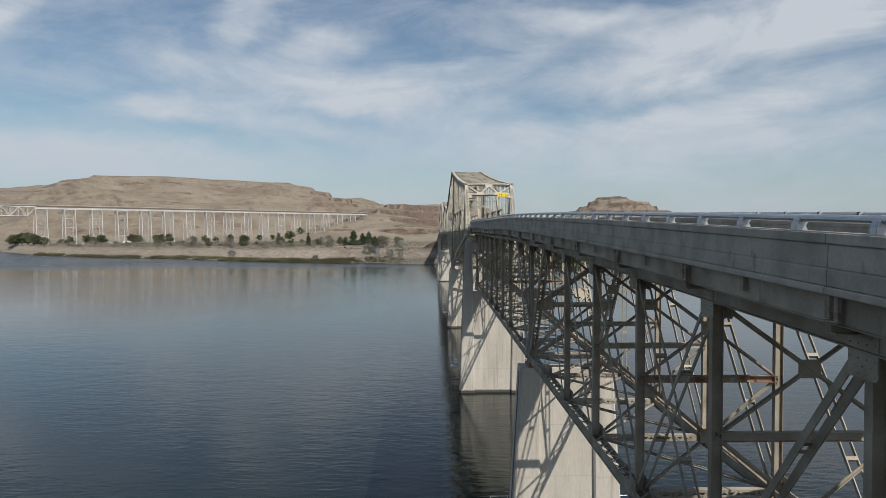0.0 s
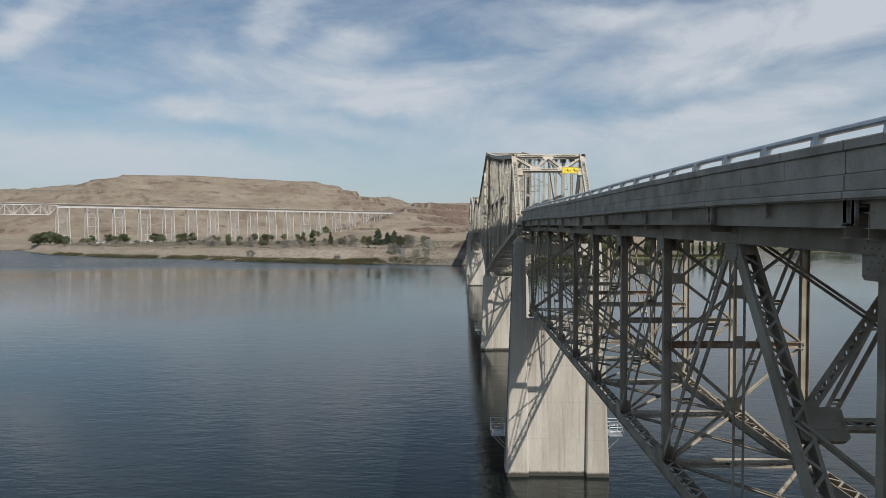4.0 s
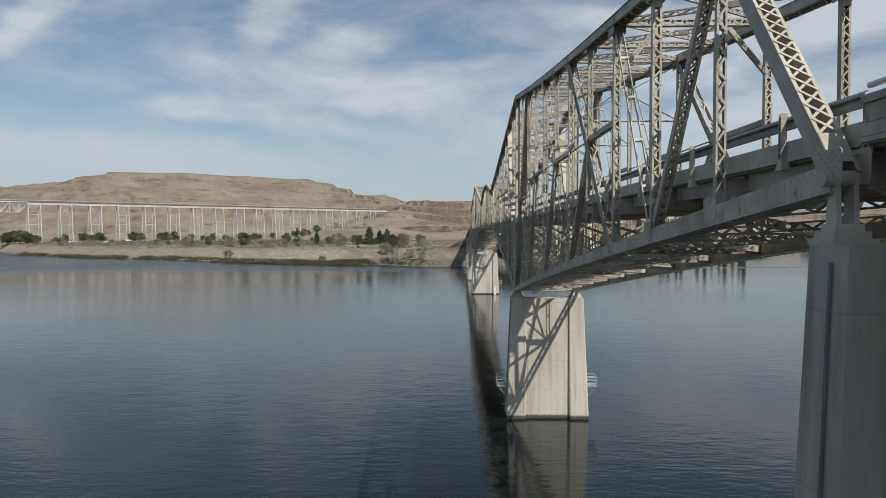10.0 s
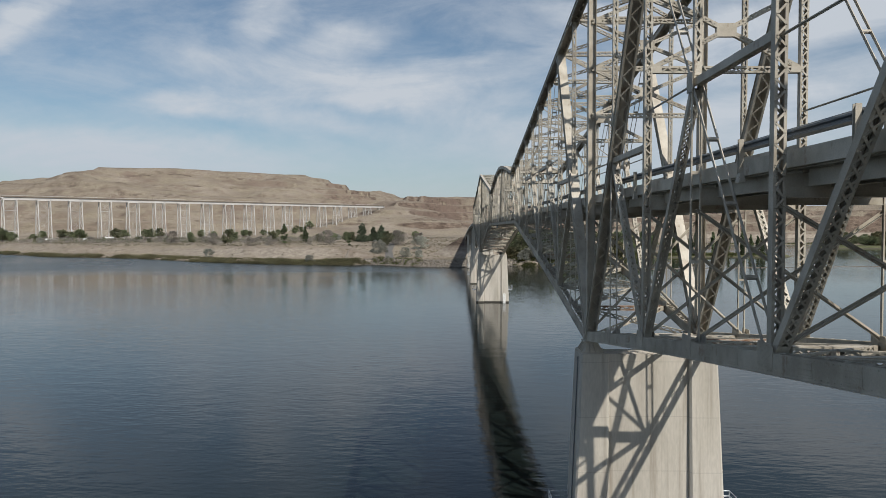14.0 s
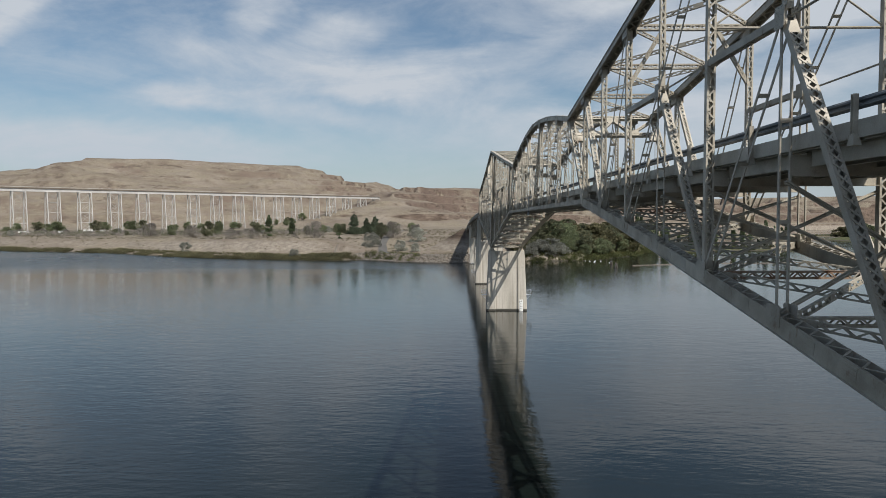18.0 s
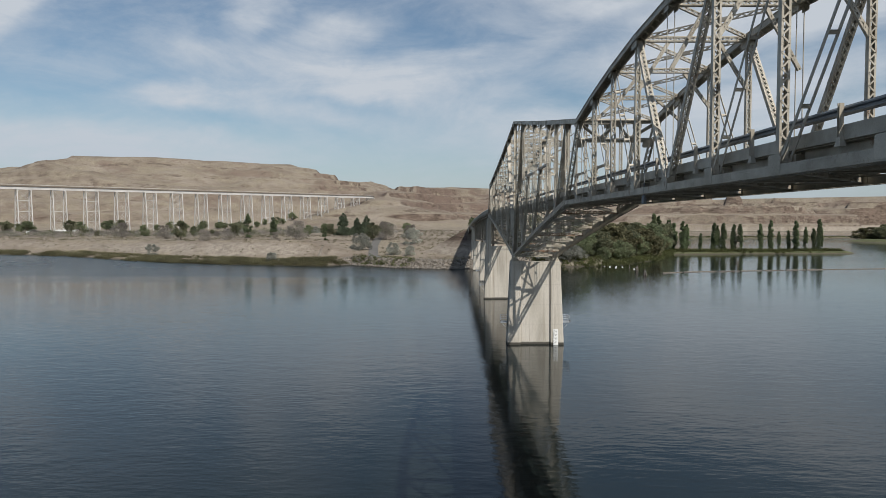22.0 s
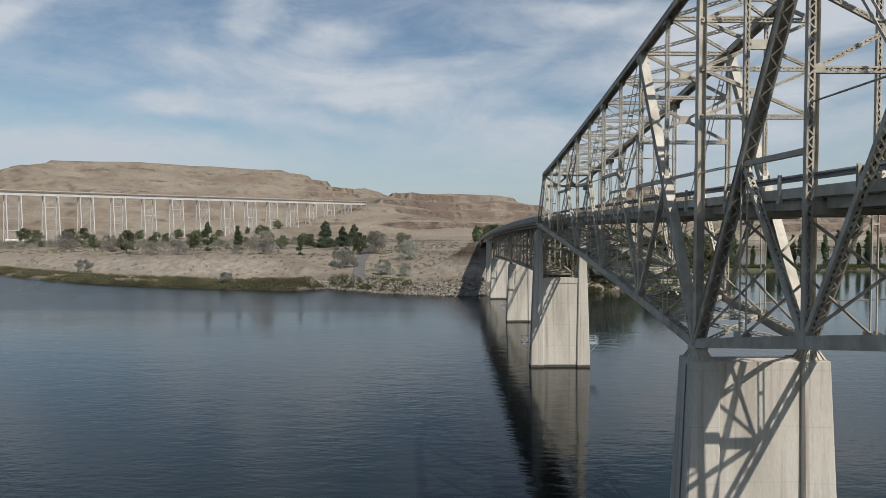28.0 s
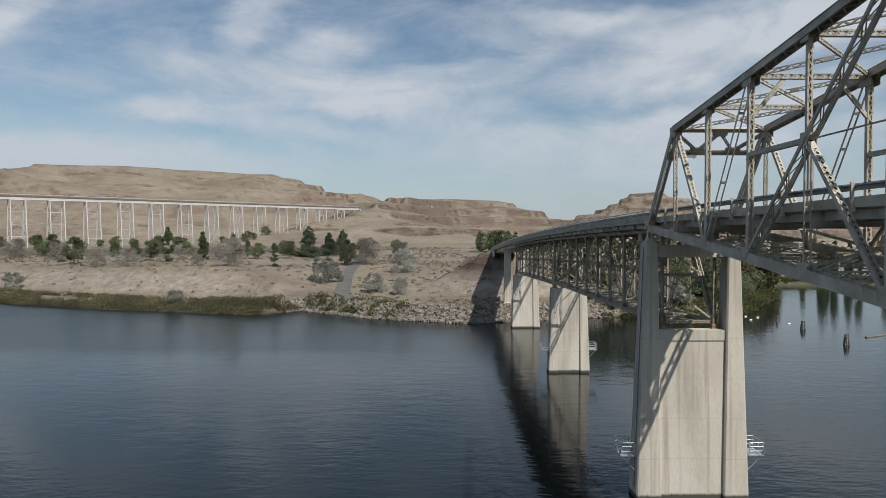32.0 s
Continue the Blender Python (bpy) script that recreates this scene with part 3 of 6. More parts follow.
# floor system
for j in range(0, 49):
    y = node_y(j)
    r = road_z(y)
    member("floorbeam", wide_beam, (-HALF + 0.2, y, r - 0.80), (HALF - 0.2, y, r - 0.80), deep=0.26, wide=0.66, across=Z, t=0.02)
for j in range(0, 48):
    y0, y1 = node_y(j) + 0.14, node_y(j + 1) - 0.14
    r0, r1 = road_z(y0), road_z(y1)
    for x in (-2.1, -0.7, 0.7, 2.1):
        member("stringer", wide_beam, (x, y0, r0 - 0.62), (x, y1, r1 - 0.62), deep=0.16, wide=0.5, across=Z, t=0.016)
    for x in (-3.02, 3.02):
        a, b = node_y(j) + 0.004, node_y(j + 1) - 0.004
        e = 1 if x > 0 else -1
        member("fascia_beam", wide_beam, (x - e * 0.30, y0, r0 - 0.60), (x - e * 0.30, y1, r1 - 0.60), deep=0.14, wide=0.48, across=Z, t=0.016)
        g = Geo()
        e = 1 if x > 0 else -1
        g.bar((x + e * 0.10, a, road_z(a) - 0.07), (x + e * 0.10, b, road_z(b) - 0.07), X, 0.012, Z, 0.24)
        g.bar((x + e * 0.02, a, road_z(a) + 0.165), (x + e * 0.02, b, road_z(b) + 0.165), X, 0.075, Z, 0.01)
        g.bar((x + e * 0.02, a, road_z(a) - 0.30), (x + e * 0.02, b, road_z(b) - 0.30), X, 0.10, Z, 0.012)
        part("kerb_channel", g, STEEL, bridge)
    for s in (-1, 1):                                        # lower lateral bracing, laced
        p = Vector((-s * (HALF - 0.3), node_y(j), zl(j) + 0.05))
        q = Vector((s * (HALF - 0.3), node_y(j + 1), zl(j + 1) + 0.05))
        if s < 0:
            member("bottom_lateral", laced, p, q, deep=0.12, wide=0.30, across=Z, pitch=0.36, flange=0.06)
        else:
            g, e, m = Geo(), (q - p).normalized(), (p + q) / 2
            laced(g, p, m - e * 0.17, deep=0.12, wide=0.30, across=Z, pitch=0.36, flange=0.06)
            laced(g, m + e * 0.17, q, deep=0.12, wide=0.30, across=Z, pitch=0.36, flange=0.06)
            part("bottom_lateral", g, STEEL, bridge)
for j in range(1, 48):
    if 19 < j < 29 or zl(j) > 22.3:
        continue
    p, q = lo(-1, j), lo(1, j)
    member("bottom_strut", laced, p + X * 0.3, q - X * 0.3, RUST if j % 3 == 0 else STEEL, deep=0.30, wide=0.34, across=Z, pitch=0.30, trim=0.1)
    y, r = node_y(j), road_z(node_y(j)) - 1.3
    if r - zl(j) > 2.2:                                      # cross bracing under the floor
        for s in (-1, 1):
            p = Vector((-s * HALF, y + s * 0.07, zl(j) + 0.3))
            q = Vector((s * HALF, y + s * 0.07, r))
            member("cross_brace", angle, p, q, size=0.16)

# bearings of the through truss
for y, z, pin in ((Y1, 15.3, True), (Y2, 15.3, True), (YE1, 23.25, False), (YE2, 23.25, False)):
    for s in (-1, 1):
        g = Geo()
        g.tube((s * HALF - 0.42, y, z), (s * HALF + 0.42, y, z), 0.16, n=14)
        lowest = 14.98 if pin else 22.3
        half, neck = (0.45, 0.16) if pin else (0.20, 0.13)
        for e in (-0.3, 0.3) if pin else (-0.17, 0.17):
            a, b = s * HALF + e - 0.05, s * HALF + e + 0.05
            g.loft([(a, y - half, lowest), (b, y - half, lowest), (b, y + half, lowest), (a, y + half, lowest)],
                   [(a, y - neck, z + 0.05), (b, y - neck, z + 0.05), (b, y + neck, z + 0.05), (a, y + neck, z + 0.05)])
        if pin:
            g.box((s * HALF, y, lowest + 0.03), (0.48, 0, 0), (0, 0.5, 0), (0, 0, 0.035))
        else:                                                # stepped shoe under the rocker
            for hx, hy, z0, z1 in ((0.44, 0.46, 21.95, 22.08), (0.36, 0.36, 22.08, 22.22), (0.28, 0.26, 22.22, 22.36)):
                g.box((s * HALF, y, (z0 + z1) / 2), (hx, 0, 0), (0, hy, 0), (0, 0, (z1 - z0) / 2))
        part("bearing", g, STEEL, bridge, "steel pin bearing on the pier")

# guard rail inside the trusses: a corrugated beam on posts bracketed to the floor
def corrugated(g, p, q, side):
    """A W-shaped guard rail beam, open towards the road."""
    p, q, d, u, v = frame_of(p, q, X)
    h = 0.33
    prof = [(0.0, -h / 2), (0.02, -h * 0.42), (0.085, -h * 0.30), (0.085, -h * 0.16), (0.01, -h * 0.05), (0.01, h * 0.05), (0.085, h * 0.16), (0.085, h * 0.30), (0.02, h * 0.42), (0.0, h / 2)]
    ring = [(x, z) for x, z in prof] + [(x + 0.012, z) for x, z in prof[::-1]]
    if side < 0:
        ring = ring[::-1]
    lift = lambda o: [o + X * (side * x) + Z * z for x, z in ring]
    g.loft(lift(p), lift(q))


for s in (-1, 1):
    rail = thing("guard_rail", "dark grey corrugated steel guard rail on bracketed posts along the truss", "guard rail", "guard rails", at=(0, 0, 0))
    for j in range(0, 48):
        a, b = node_y(j), node_y(j + 1)
        g = Geo()
        corrugated(g, Vector((s * 3.02, a + 0.01, road_z(a) + 0.62)), Vector((s * 3.02, b - 0.01, road_z(b) + 0.62)), s)
        part("rail_beam", g, GALVDARK, rail)
        y = (a + b) / 2
        r = road_z(y)
        g = wide_beam(Geo(), (s * 3.20, y, r - 0.25), (s * 3.20, y, r + 0.86), deep=0.15, wide=0.12, across=Y)
        post = part("rail_post", g, STEEL, rail)
        g = Geo()
        g.loft([(s * 3.08, y - 0.16, r - 0.52), (s * 3.30, y - 0.16, r - 0.52), (s * 3.30, y + 0.16, r - 0.52), (s * 3.08, y + 0.16, r - 0.52)],
               [(s * 3.12, y - 0.08, r - 0.2), (s * 3.26, y - 0.08, r - 0.2), (s * 3.26, y + 0.08, r - 0.2), (s * 3.12, y + 0.08, r - 0.2)])
        part("post_bracket", g, STEEL, rail)

# height limit signs on the two portals
def height_sign(at, lean, turn):
    sign = thing("height_limit_sign", "yellow rectangular sign with black clearance letters on the portal", "sign", "height signs", at=at)
    sign.rotation_euler = (-lean * 0.2, 0, turn)
    g = Geo()
    g.box((0, 0, 0), (0.83, 0, 0), (0, 0.015, 0), (0, 0, 0.32))
    part("board", g, GALV, sign, "bare aluminium board")
    g = Geo()
    g.box((0, -0.0185, 0), (0.828, 0, 0), (0, 0.003, 0), (0, 0, 0.318))
    part("face_sheet", g, YELLOW, sign, "yellow reflective sheet")
    g = Geo()
    for x0, x1, z0, z1 in ((-0.79, 0.79, 0.265, 0.285), (-0.79, 0.79, -0.285, -0.265), (-0.79, -0.77, -0.265, 0.265), (0.77, 0.79, -0.265, 0.265)):
        g.box(((x0 + x1) / 2, -0.0235, (z0 + z1) / 2), ((x1 - x0) / 2, 0, 0), (0, 0.002, 0), (0, 0, (z1 - z0) / 2))
    part("border", g, BLACK, sign)
    for text, x, size in (("14", -0.66, 0.50), ("FT", -0.19, 0.30), ("9", 0.27, 0.50), ("IN", 0.50, 0.30)):
        cu = bpy.data.curves.new("lettering", "FONT")
        cu.body, cu.size, cu.extrude = text, size, 0.004
        cu.materials.append(BLACK)
        ob = new("lettering", cu)
        ob.parent = sign
        ob.matrix_basis = pose(x, -0.024, -0.175, 90, 0, 0)
    for e in (-0.5, 0.5):
        g = Geo()
        g.bar((e, 0.03, -0.3), (e, 0.4, -0.35), Z, 0.03, X, 0.03)
        part("bracket", g, STEEL, sign)


height_sign((2.02, node_y(1) - 1.78, zu(1) - 1.62), math.atan2(node_y(1) - node_y(0), zu(1) - zl(0)), 0)
height_sign((-2.02, node_y(47) + 1.78, zu(47) - 1.62), math.atan2(node_y(1) - node_y(0), zu(1) - zl(0)), math.pi)

# ---- piers ----
def ring_at(x0, x1, y0, y1, z, ch=0.12):
    """A rectangle with chamfered corners at level z."""
    return [(x0 + ch, y0, z), (x1 - ch, y0, z), (x1, y0 + ch, z), (x1, y1 - ch, z), (x1 - ch, y1, z), (x0 + ch, y1, z), (x0, y1 - ch, z), (x0, y0 + ch, z)]


def pier(name, y, top, wall_top, out_top, out_low, in_top, in_low, half_top, half_low, label, beam=False, low=-6.0, platform=True, pedestal=False, ledge=False):
    p = thing(name, label, "bridge pier", "river piers", at=(0, y, 0))
    grow = (half_low - half_top) / top
    for s in (-1, 1):
        g = Geo()
        def ring(z):
            f = 1 - z / top
            a, b = in_top + (in_low - in_top) * f, out_top + (out_low - out_top) * f
            h = half_top + grow * top * f
            x0, x1 = (a, b) if s > 0 else (-b, -a)
            return ring_at(x0, x1, -h, h, z)
        g.loft(ring(low), ring(top))
        part("column", g, CONCRETE, p)
    g = Geo()
    hw = half_top * 0.78
    wl, wt = in_low + 0.05, in_top + 0.05
    f = 1 - wall_top / top
    xt = wt + (wl - wt) * f
    g.loft(ring_at(-wl, wl, -half_low * 0.80, half_low * 0.80, low, 0.02), ring_at(-xt, xt, -hw, hw, wall_top, 0.02))
    part("web_wall", g, CONCRETE, p)
    if beam:
        g = Geo()
        g.box((0, 0, top - 0.68), (in_top + 0.06, 0, 0), (0, half_top * 0.7, 0), (0, 0, 0.52))
        part("cross_beam", g, CONCRETE, p)
    if pedestal:
        for sx in (-1, 1):
            g = Geo()
            c = sx * HALF
            low4, high4 = ring_at(c - 0.62, c + 0.62, -0.80, 0.80, top + 0.05, 0.03), ring_at(c - 0.36, c + 0.36, -0.44, 0.44, top + 0.60, 0.03)
            g.loft(low4, high4)
            g.box((c, 0, top + 0.03), (0.70, 0, 0), (0, 0.88, 0), (0, 0, 0.03))
            g.box((c, 0, top + 0.62), (0.44, 0, 0), (0, 0.52, 0), (0, 0, 0.03))
            shoe = part("bearing_shoe", g, STEEL, p, "ribbed steel bearing shoe on the column")
            for e in (-0.42, -0.14, 0.14, 0.42):             # ribs down the flanks
                for f in (-1, 1):
                    g = Geo()
                    g.bar((c + f * 0.38, e, top + 0.58), (c + f * 0.66, e * 1.5, top + 0.06), Y, 0.025, X, 0.05)
                    part("rib", g, STEEL, shoe)
                    g = Geo()
                    g.bar((c + e * 0.7, f * 0.46, top + 0.58), (c + e * 1.2, f * 0.84, top + 0.06), X, 0.025, Y, 0.05)
                    part("rib", g, STEEL, shoe)
    if ledge:
        g = Geo()
        g.box((0, 0, wall_top - 0.45), (in_top + 0.1, 0, 0), (0, half_top * 0.78 + 0.10, 0), (0, 0, 0.44))
        part("wall_cap", g, CONCRETE, p)
    for sx in (-1, 1):                                       # cable pipe up the outer face
        if not platform:
            continue
        f0, f1 = 1 - 1.0 / top, 1 - (top - 0.3) / top
        x0, x1 = out_top + (out_low - out_top) * f0 + 0.05, out_top + (out_low - out_top) * f1 + 0.05
        g = Geo()
        g.tube((sx * x0, -0.5, 1.0), (sx * x1, -0.35, top - 0.3), 0.035, n=6)
        part("cable_pipe", g, GALVDARK, p)
    return p


def platform_at(y, x_face, s):
    """A small service platform with rails, hung on the side of a pier."""
    p = thing("service_platform", "small galvanised steel service platform bracketed to a pier above the water", "platform", "service platforms", at=(s * x_face, y, 3.75))
    floor = Geo()
    floor.box((s * 0.66, 0, 0), (0.66, 0, 0), (0, 1.0, 0), (0, 0, 0.04))
    for i in range(5):
        floor.box((s * 0.66, -0.8 + 0.4 * i, 0.05), (0.66, 0, 0), (0, 0.03, 0), (0, 0, 0.012))
    part("floor_grating", floor, GALV, p)
    for yy in (-0.97, 0.0, 0.97):
        g = Geo()
        g.bar((s * 1.28, yy, 0.04), (s * 1.28, yy, 1.15), X, 0.025, Y, 0.025)
        part("rail_post", g, GALV, p)
    for yy in (-0.97, 0.97):
        g = Geo()
        g.bar((s * 0.06, yy, 0.04), (s * 0.06, yy, 1.15), X, 0.025, Y, 0.025)
        part("rail_post", g, GALV, p)
    for z in (0.4, 0.78, 1.12):
        for a, b in (((s * 0.03, -0.97, z), (s * 1.28, -0.97, z)), ((s * 0.03, 0.97, z), (s * 1.28, 0.97, z)), ((s * 1.28, -0.97, z), (s * 1.28, 0.97, z))):
            g = Geo()
            g.tube(a, b, 0.028, n=6)
            part("hand_rail", g, GALV, p)
    for yy in (-0.8, 0.8):
        g = Geo()
        g.bar((s * 1.2, yy, -0.05), (s * 0.02 - s * 0.1, yy, -1.35), X, 0.035, Y, 0.035)
        part("brace", g, GALV, p)
    lamp = Geo()
    lamp.tube((s * 1.33, -0.97, 0.2), (s * 1.33, -0.97, 0.5), 0.09, 0.07, 10)
    part("marker_lamp", lamp, TIMBER, p, "small dark marker lamp")
    return p


for y, n in ((Y1, 0), (Y2, 1)):
    pier("river_pier", y, 14.35, 14.3, 4.27, 4.88, 2.5, 2.6, 1.15, 1.6, "tall tapered pale concrete pier standing in the river", pedestal=True)
    for s in (-1, 1):
        platform_at(y, 4.68, s)
pier("end_pier", YE1 - 0.38, 21.95, 14.72, 4.07, 4.85, 3.0, 2.65, 0.62, 1.1, "tall two-column concrete pier with a web wall", beam=True, ledge=True)
pier("end_pier", YE2, 21.95, 14.5, 4.07, 4.85, 3.0, 2.65, 0.8, 1.2, "tall two-column concrete pier with a web wall", beam=True, ledge=True)

for y in (YE1, YE2):
    for s in (-1, 1):
        platform_at(y, 4.86, s)

SPAN = 51.84
SOUTH = [YE1 - 0.58, -120.1, -172.8]
SOUTH_PAN = (5.76, 5.76)
NORTH = [YE2 + 0.3, YE2 + 0.3 + SPAN + 0.6]
APAN = SPAN / 9
YA2, YA3, YA4, YAB = YE2 + SPAN + 0.6, YE2 + 2 * SPAN + 1.2, 351.0, 388.0
for y, zt in ((SOUTH[1] + 0.33, 14.2), (SOUTH[2] + 0.4, 13.65)):
    pier("approach_pier", y, zt, zt - 0.05, 3.1, 3.9, 1.7, 1.9, 0.9, 1.25, "pale concrete approach pier in the river")
for s in (-1, 1):
    platform_at(SOUTH[1] + 0.33, 3.68, s)
    platform_at(YA2, 3.26, s)
for y, zt in ((YA2, 13.92), (YA3, 12.92)):
    pier("approach_pier", y, zt, zt - 0.05, 2.9, 3.4, 1.6, 1.8, 0.8, 1.1, "pale concrete approach pier in the river")


# ---- deck truss approach spans ----
TW = 2.28


def deck_truss(y0, way, z0, z1, pan):
    """A nine-panel deck truss from y0; way is 1 northwards, -1 southwards. The bottom chord falls from z0 to z1."""
    t = thing("deck_truss_span", "grey riveted steel deck truss under the approach road", "truss span", "deck truss spans")
    yy = lambda i: y0 + way * i * pan
    zt = lambda i: road_z(yy(i)) - 0.97
    zb = lambda i: z0 + (z1 - z0) * i / 9

    def add(name, shape, p, q, mat=None, **how):
        return part(name, shape(Geo(), p, q, **how), mat or BROWNSTEEL, t)

    U = lambda s, i: Vector((s * TW, yy(i), zt(i)))
    L = lambda s, i: Vector((s * TW, yy(i), zb(i)))
    for s in (-1, 1):
        for i in range(9):
            add("top_chord", chord, U(s, i), U(s, i + 1), deep=0.42, wide=0.42, pitch=0.4)
            add("bottom_chord", chord, L(s, i), L(s, i + 1), deep=0.34, wide=0.42, cover=False, pitch=0.42)
        for i in range(10):
            if i in (0, 9):
                add("end_post", wide_beam, L(s, i), U(s, i), RUSTY_EDGE if s > 0 else BROWNSTEEL, deep=0.20, wide=0.26)
            elif i in (1, 8):
                add("hanger", battened, L(s, i), U(s, i), deep=0.09, wide=0.24)
            else:
                add("post", wide_beam, L(s, i), U(s, i), deep=0.20, wide=0.27)
        for a, b, kind in ((0, 1, "big"), (2, 1, "bar"), (3, 2, "bar"), (4, 3, "bar"), (5, 4, "thin"), (4, 5, "thin"), (5, 6, "bar"), (6, 7, "bar"), (7, 8, "bar"), (9, 8, "big")):
            if kind == "big":
                add("end_diagonal", laced, L(s, a), U(s, b), deep=0.36, wide=0.42, pitch=0.34)
            else:
                add("diagonal", battened, L(s, a), U(s, b), deep=0.17 if kind == "bar" else 0.11, wide=0.32, gap=3.4)
        for i in range(10):
            for p, high in ((U(s, i) - Z * 0.22, 0.42), (L(s, i) + Z * 0.20, 0.34)):
                for e in (-1, 1):
                    part("gusset_plate", plate(Geo(), p + X * (e * 0.228), Y, 0.36, Z, high, X * e, rivets=7 if s < 0 and e < 0 else 0), BROWNSTEEL, t)
    for i in range(10):
        a, b, c, d = L(-1, i), L(1, i), U(-1, i) - Z * 0.25, U(1, i) - Z * 0.25
        add("bottom_strut", laced, a, b, RUSTY_EDGE if i % 4 == 1 else BROWNSTEEL, deep=0.24, wide=0.26, across=Z, pitch=0.24, trim=0.1)
        r = road_z(yy(i))
        add("floorbeam", wide_beam, (-3.02, yy(i), r - 0.70), (3.02, yy(i), r - 0.70), deep=0.24, wide=0.42, across=Z, t=0.018)
        if i in (0, 1, 8, 9):
            continue
        m0, m1 = a * 0.47 + c * 0.53, b * 0.47 + d * 0.53
        add("sway_strut", wide_beam, m0, m1, RUST if i % 3 == 1 else BROWNSTEEL, deep=0.2, wide=0.22, across=Z)
        for e, f, k in ((m0, d, 1), (m1, c, -1), (a, m1, 1), (b, m0, -1)):
            add("sway_brace", angle, e + Y * (0.02 * k), f + Y * (0.02 * k), size=0.12)
        for p in ((m0 + d) / 2, (a + m1) / 2):
            part("gusset_plate", plate(Geo(), p, X, 0.26, Z, 0.22, Y, 0.035), BROWNSTEEL, t)
    for i, k in ((0, 1), (9, 8)):                            # braced frames in the plane of the end diagonals
        a, b, c, d = L(-1, i), L(1, i), U(-1, k), U(1, k)
        f = 0.5
        m0, m1 = a * (1 - f) + c * f, b * (1 - f) + d * f
        normal = X.cross((c - a).normalized())
        add("portal_strut", laced, m0, m1, deep=0.20, wide=0.26, across=(c - a), pitch=0.24, trim=0.2)
        for e, g in ((m0, d), (a, m1)):
            add("portal_brace", laced, e, g, deep=0.18, wide=0.24, across=(c - a), pitch=0.24, trim=0.2)
        for e, g in ((m1, c), (b, m0)):
            add("portal_brace", battened, e + normal * 0.12, g + normal * 0.12, deep=0.07, wide=0.14, gap=3, across=normal)
        for p in (m0, m1):
            part("gusset_plate", plate(Geo(), p + X * (0.45 if p.x < 0 else -0.45), X, 0.5, (c - a), 0.36, normal, 0.10, rivets=0), BROWNSTEEL, t)
    for i in range(9):
        for s in (-1, 1):
            p, q = L(-s, i), L(s, i + 1)
            add("bottom_lateral", angle, p + Z * (0.05 * s), q + Z * (0.05 * s), RUSTY_EDGE if (i + s) % 3 == 0 else BROWNSTEEL, size=0.13)
        for x in (-2.0, -0.7, 0.7, 2.0):
            a, b = yy(i) + way * 0.13, yy(i + 1) - way * 0.13
            add("stringer", wide_beam, (x, a, road_z(a) - 0.58), (x, b, road_z(b) - 0.58), deep=0.15, wide=0.40, across=Z, t=0.016)
        for x in (-3.0, 3.0):
            a, b = yy(i), yy(i + 1)
            add("fascia_beam", wide_beam, (x, a, road_z(a) - 0.51), (x, b, road_z(b) - 0.51), deep=0.16, wide=0.47, across=Z, t=0.016)
    for s in (-1, 1):
        for i in (0, 9):
            g = Geo()
            o = L(s, i)
            g.box((o.x, o.y, o.z - 0.36), (0.22, 0, 0), (0, 0.22, 0), (0, 0, 0.18))
            g.box((o.x, o.y, o.z - 0.60), (0.34, 0, 0), (0, 0.40, 0), (0, 0, 0.08))
            g.tube((o.x - 0.3, o.y, o.z - 0.14), (o.x + 0.3, o.y, o.z - 0.14), 0.1, n=10)
            part("bearing", g, RUST, t, "rust-stained steel bearing")
    return t


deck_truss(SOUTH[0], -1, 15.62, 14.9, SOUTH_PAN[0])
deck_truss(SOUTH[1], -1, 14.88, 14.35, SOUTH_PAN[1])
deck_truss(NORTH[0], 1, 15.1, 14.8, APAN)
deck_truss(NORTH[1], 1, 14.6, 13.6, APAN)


# ---- road deck ----
def slab(y0, y1, steps, half, z_top, z_low, mat, name, label):
    g = Geo()
    n = steps
    for i in range(n):
        a, b = y0 + (y1 - y0) * i / n, y0 + (y1 - y0) * (i + 1) / n
        ra, rb = road_z(a), road_z(b)
        k = len(g.v)
        for y, r in ((a, ra), (b, rb)):
            g.v += [(-half, y, r + z_low), (half, y, r + z_low), (half, y, r + z_top), (-half, y, r + z_top)]
        g.f += [(k + 0, k + 1, k + 5, k + 4), (k + 1, k + 2, k + 6, k + 5), (k + 2, k + 3, k + 7, k + 6), (k + 3, k + 0, k + 4, k + 7)]
    k = len(g.v)
    g.f += [(3, 2, 1, 0), (k - 4, k - 3, k - 2, k - 1)]
    return tagged(new(name, g.mesh(name, mat)), label, "road deck", kind="structure")


slab(SOUTH[2] - 40, YAB + 6, 140, 3.0, -0.02, -0.36, DECKCON, "road_deck", "concrete road slab along the bridge")
slab(SOUTH[2] - 40, YAB + 220, 160, 2.92, 0.02, -0.012, ASPHALT, "road", "worn grey asphalt carriageway on the bridge")


# staff gauge on the second river pier
gauge = thing("staff_gauge", "white staff gauge board with black numbers on a pier", "gauge board", at=(3.45, Y2 - 1.66, 1.35))
g = Geo()
g.box((0, 0, 0), (0.42, 0, 0), (0, 0.03, 0), (0, 0.085, 1.35))
part("board", g, WHITE, gauge)
for i, text in enumerate(("38", "40", "42", "44")):
    z = 0.95 - 0.61 * i
    cu = bpy.data.curves.new("number", "FONT")
    cu.body, cu.size, cu.extrude = text, 0.38, 0.003
    cu.materials.append(BLACK)
    ob = new("number", cu)
    ob.parent = gauge
    ob.matrix_basis = pose(-0.22, -0.037 + 0.063 * z - 0.01, z - 0.13, 86, 0, 0)
g = Geo()
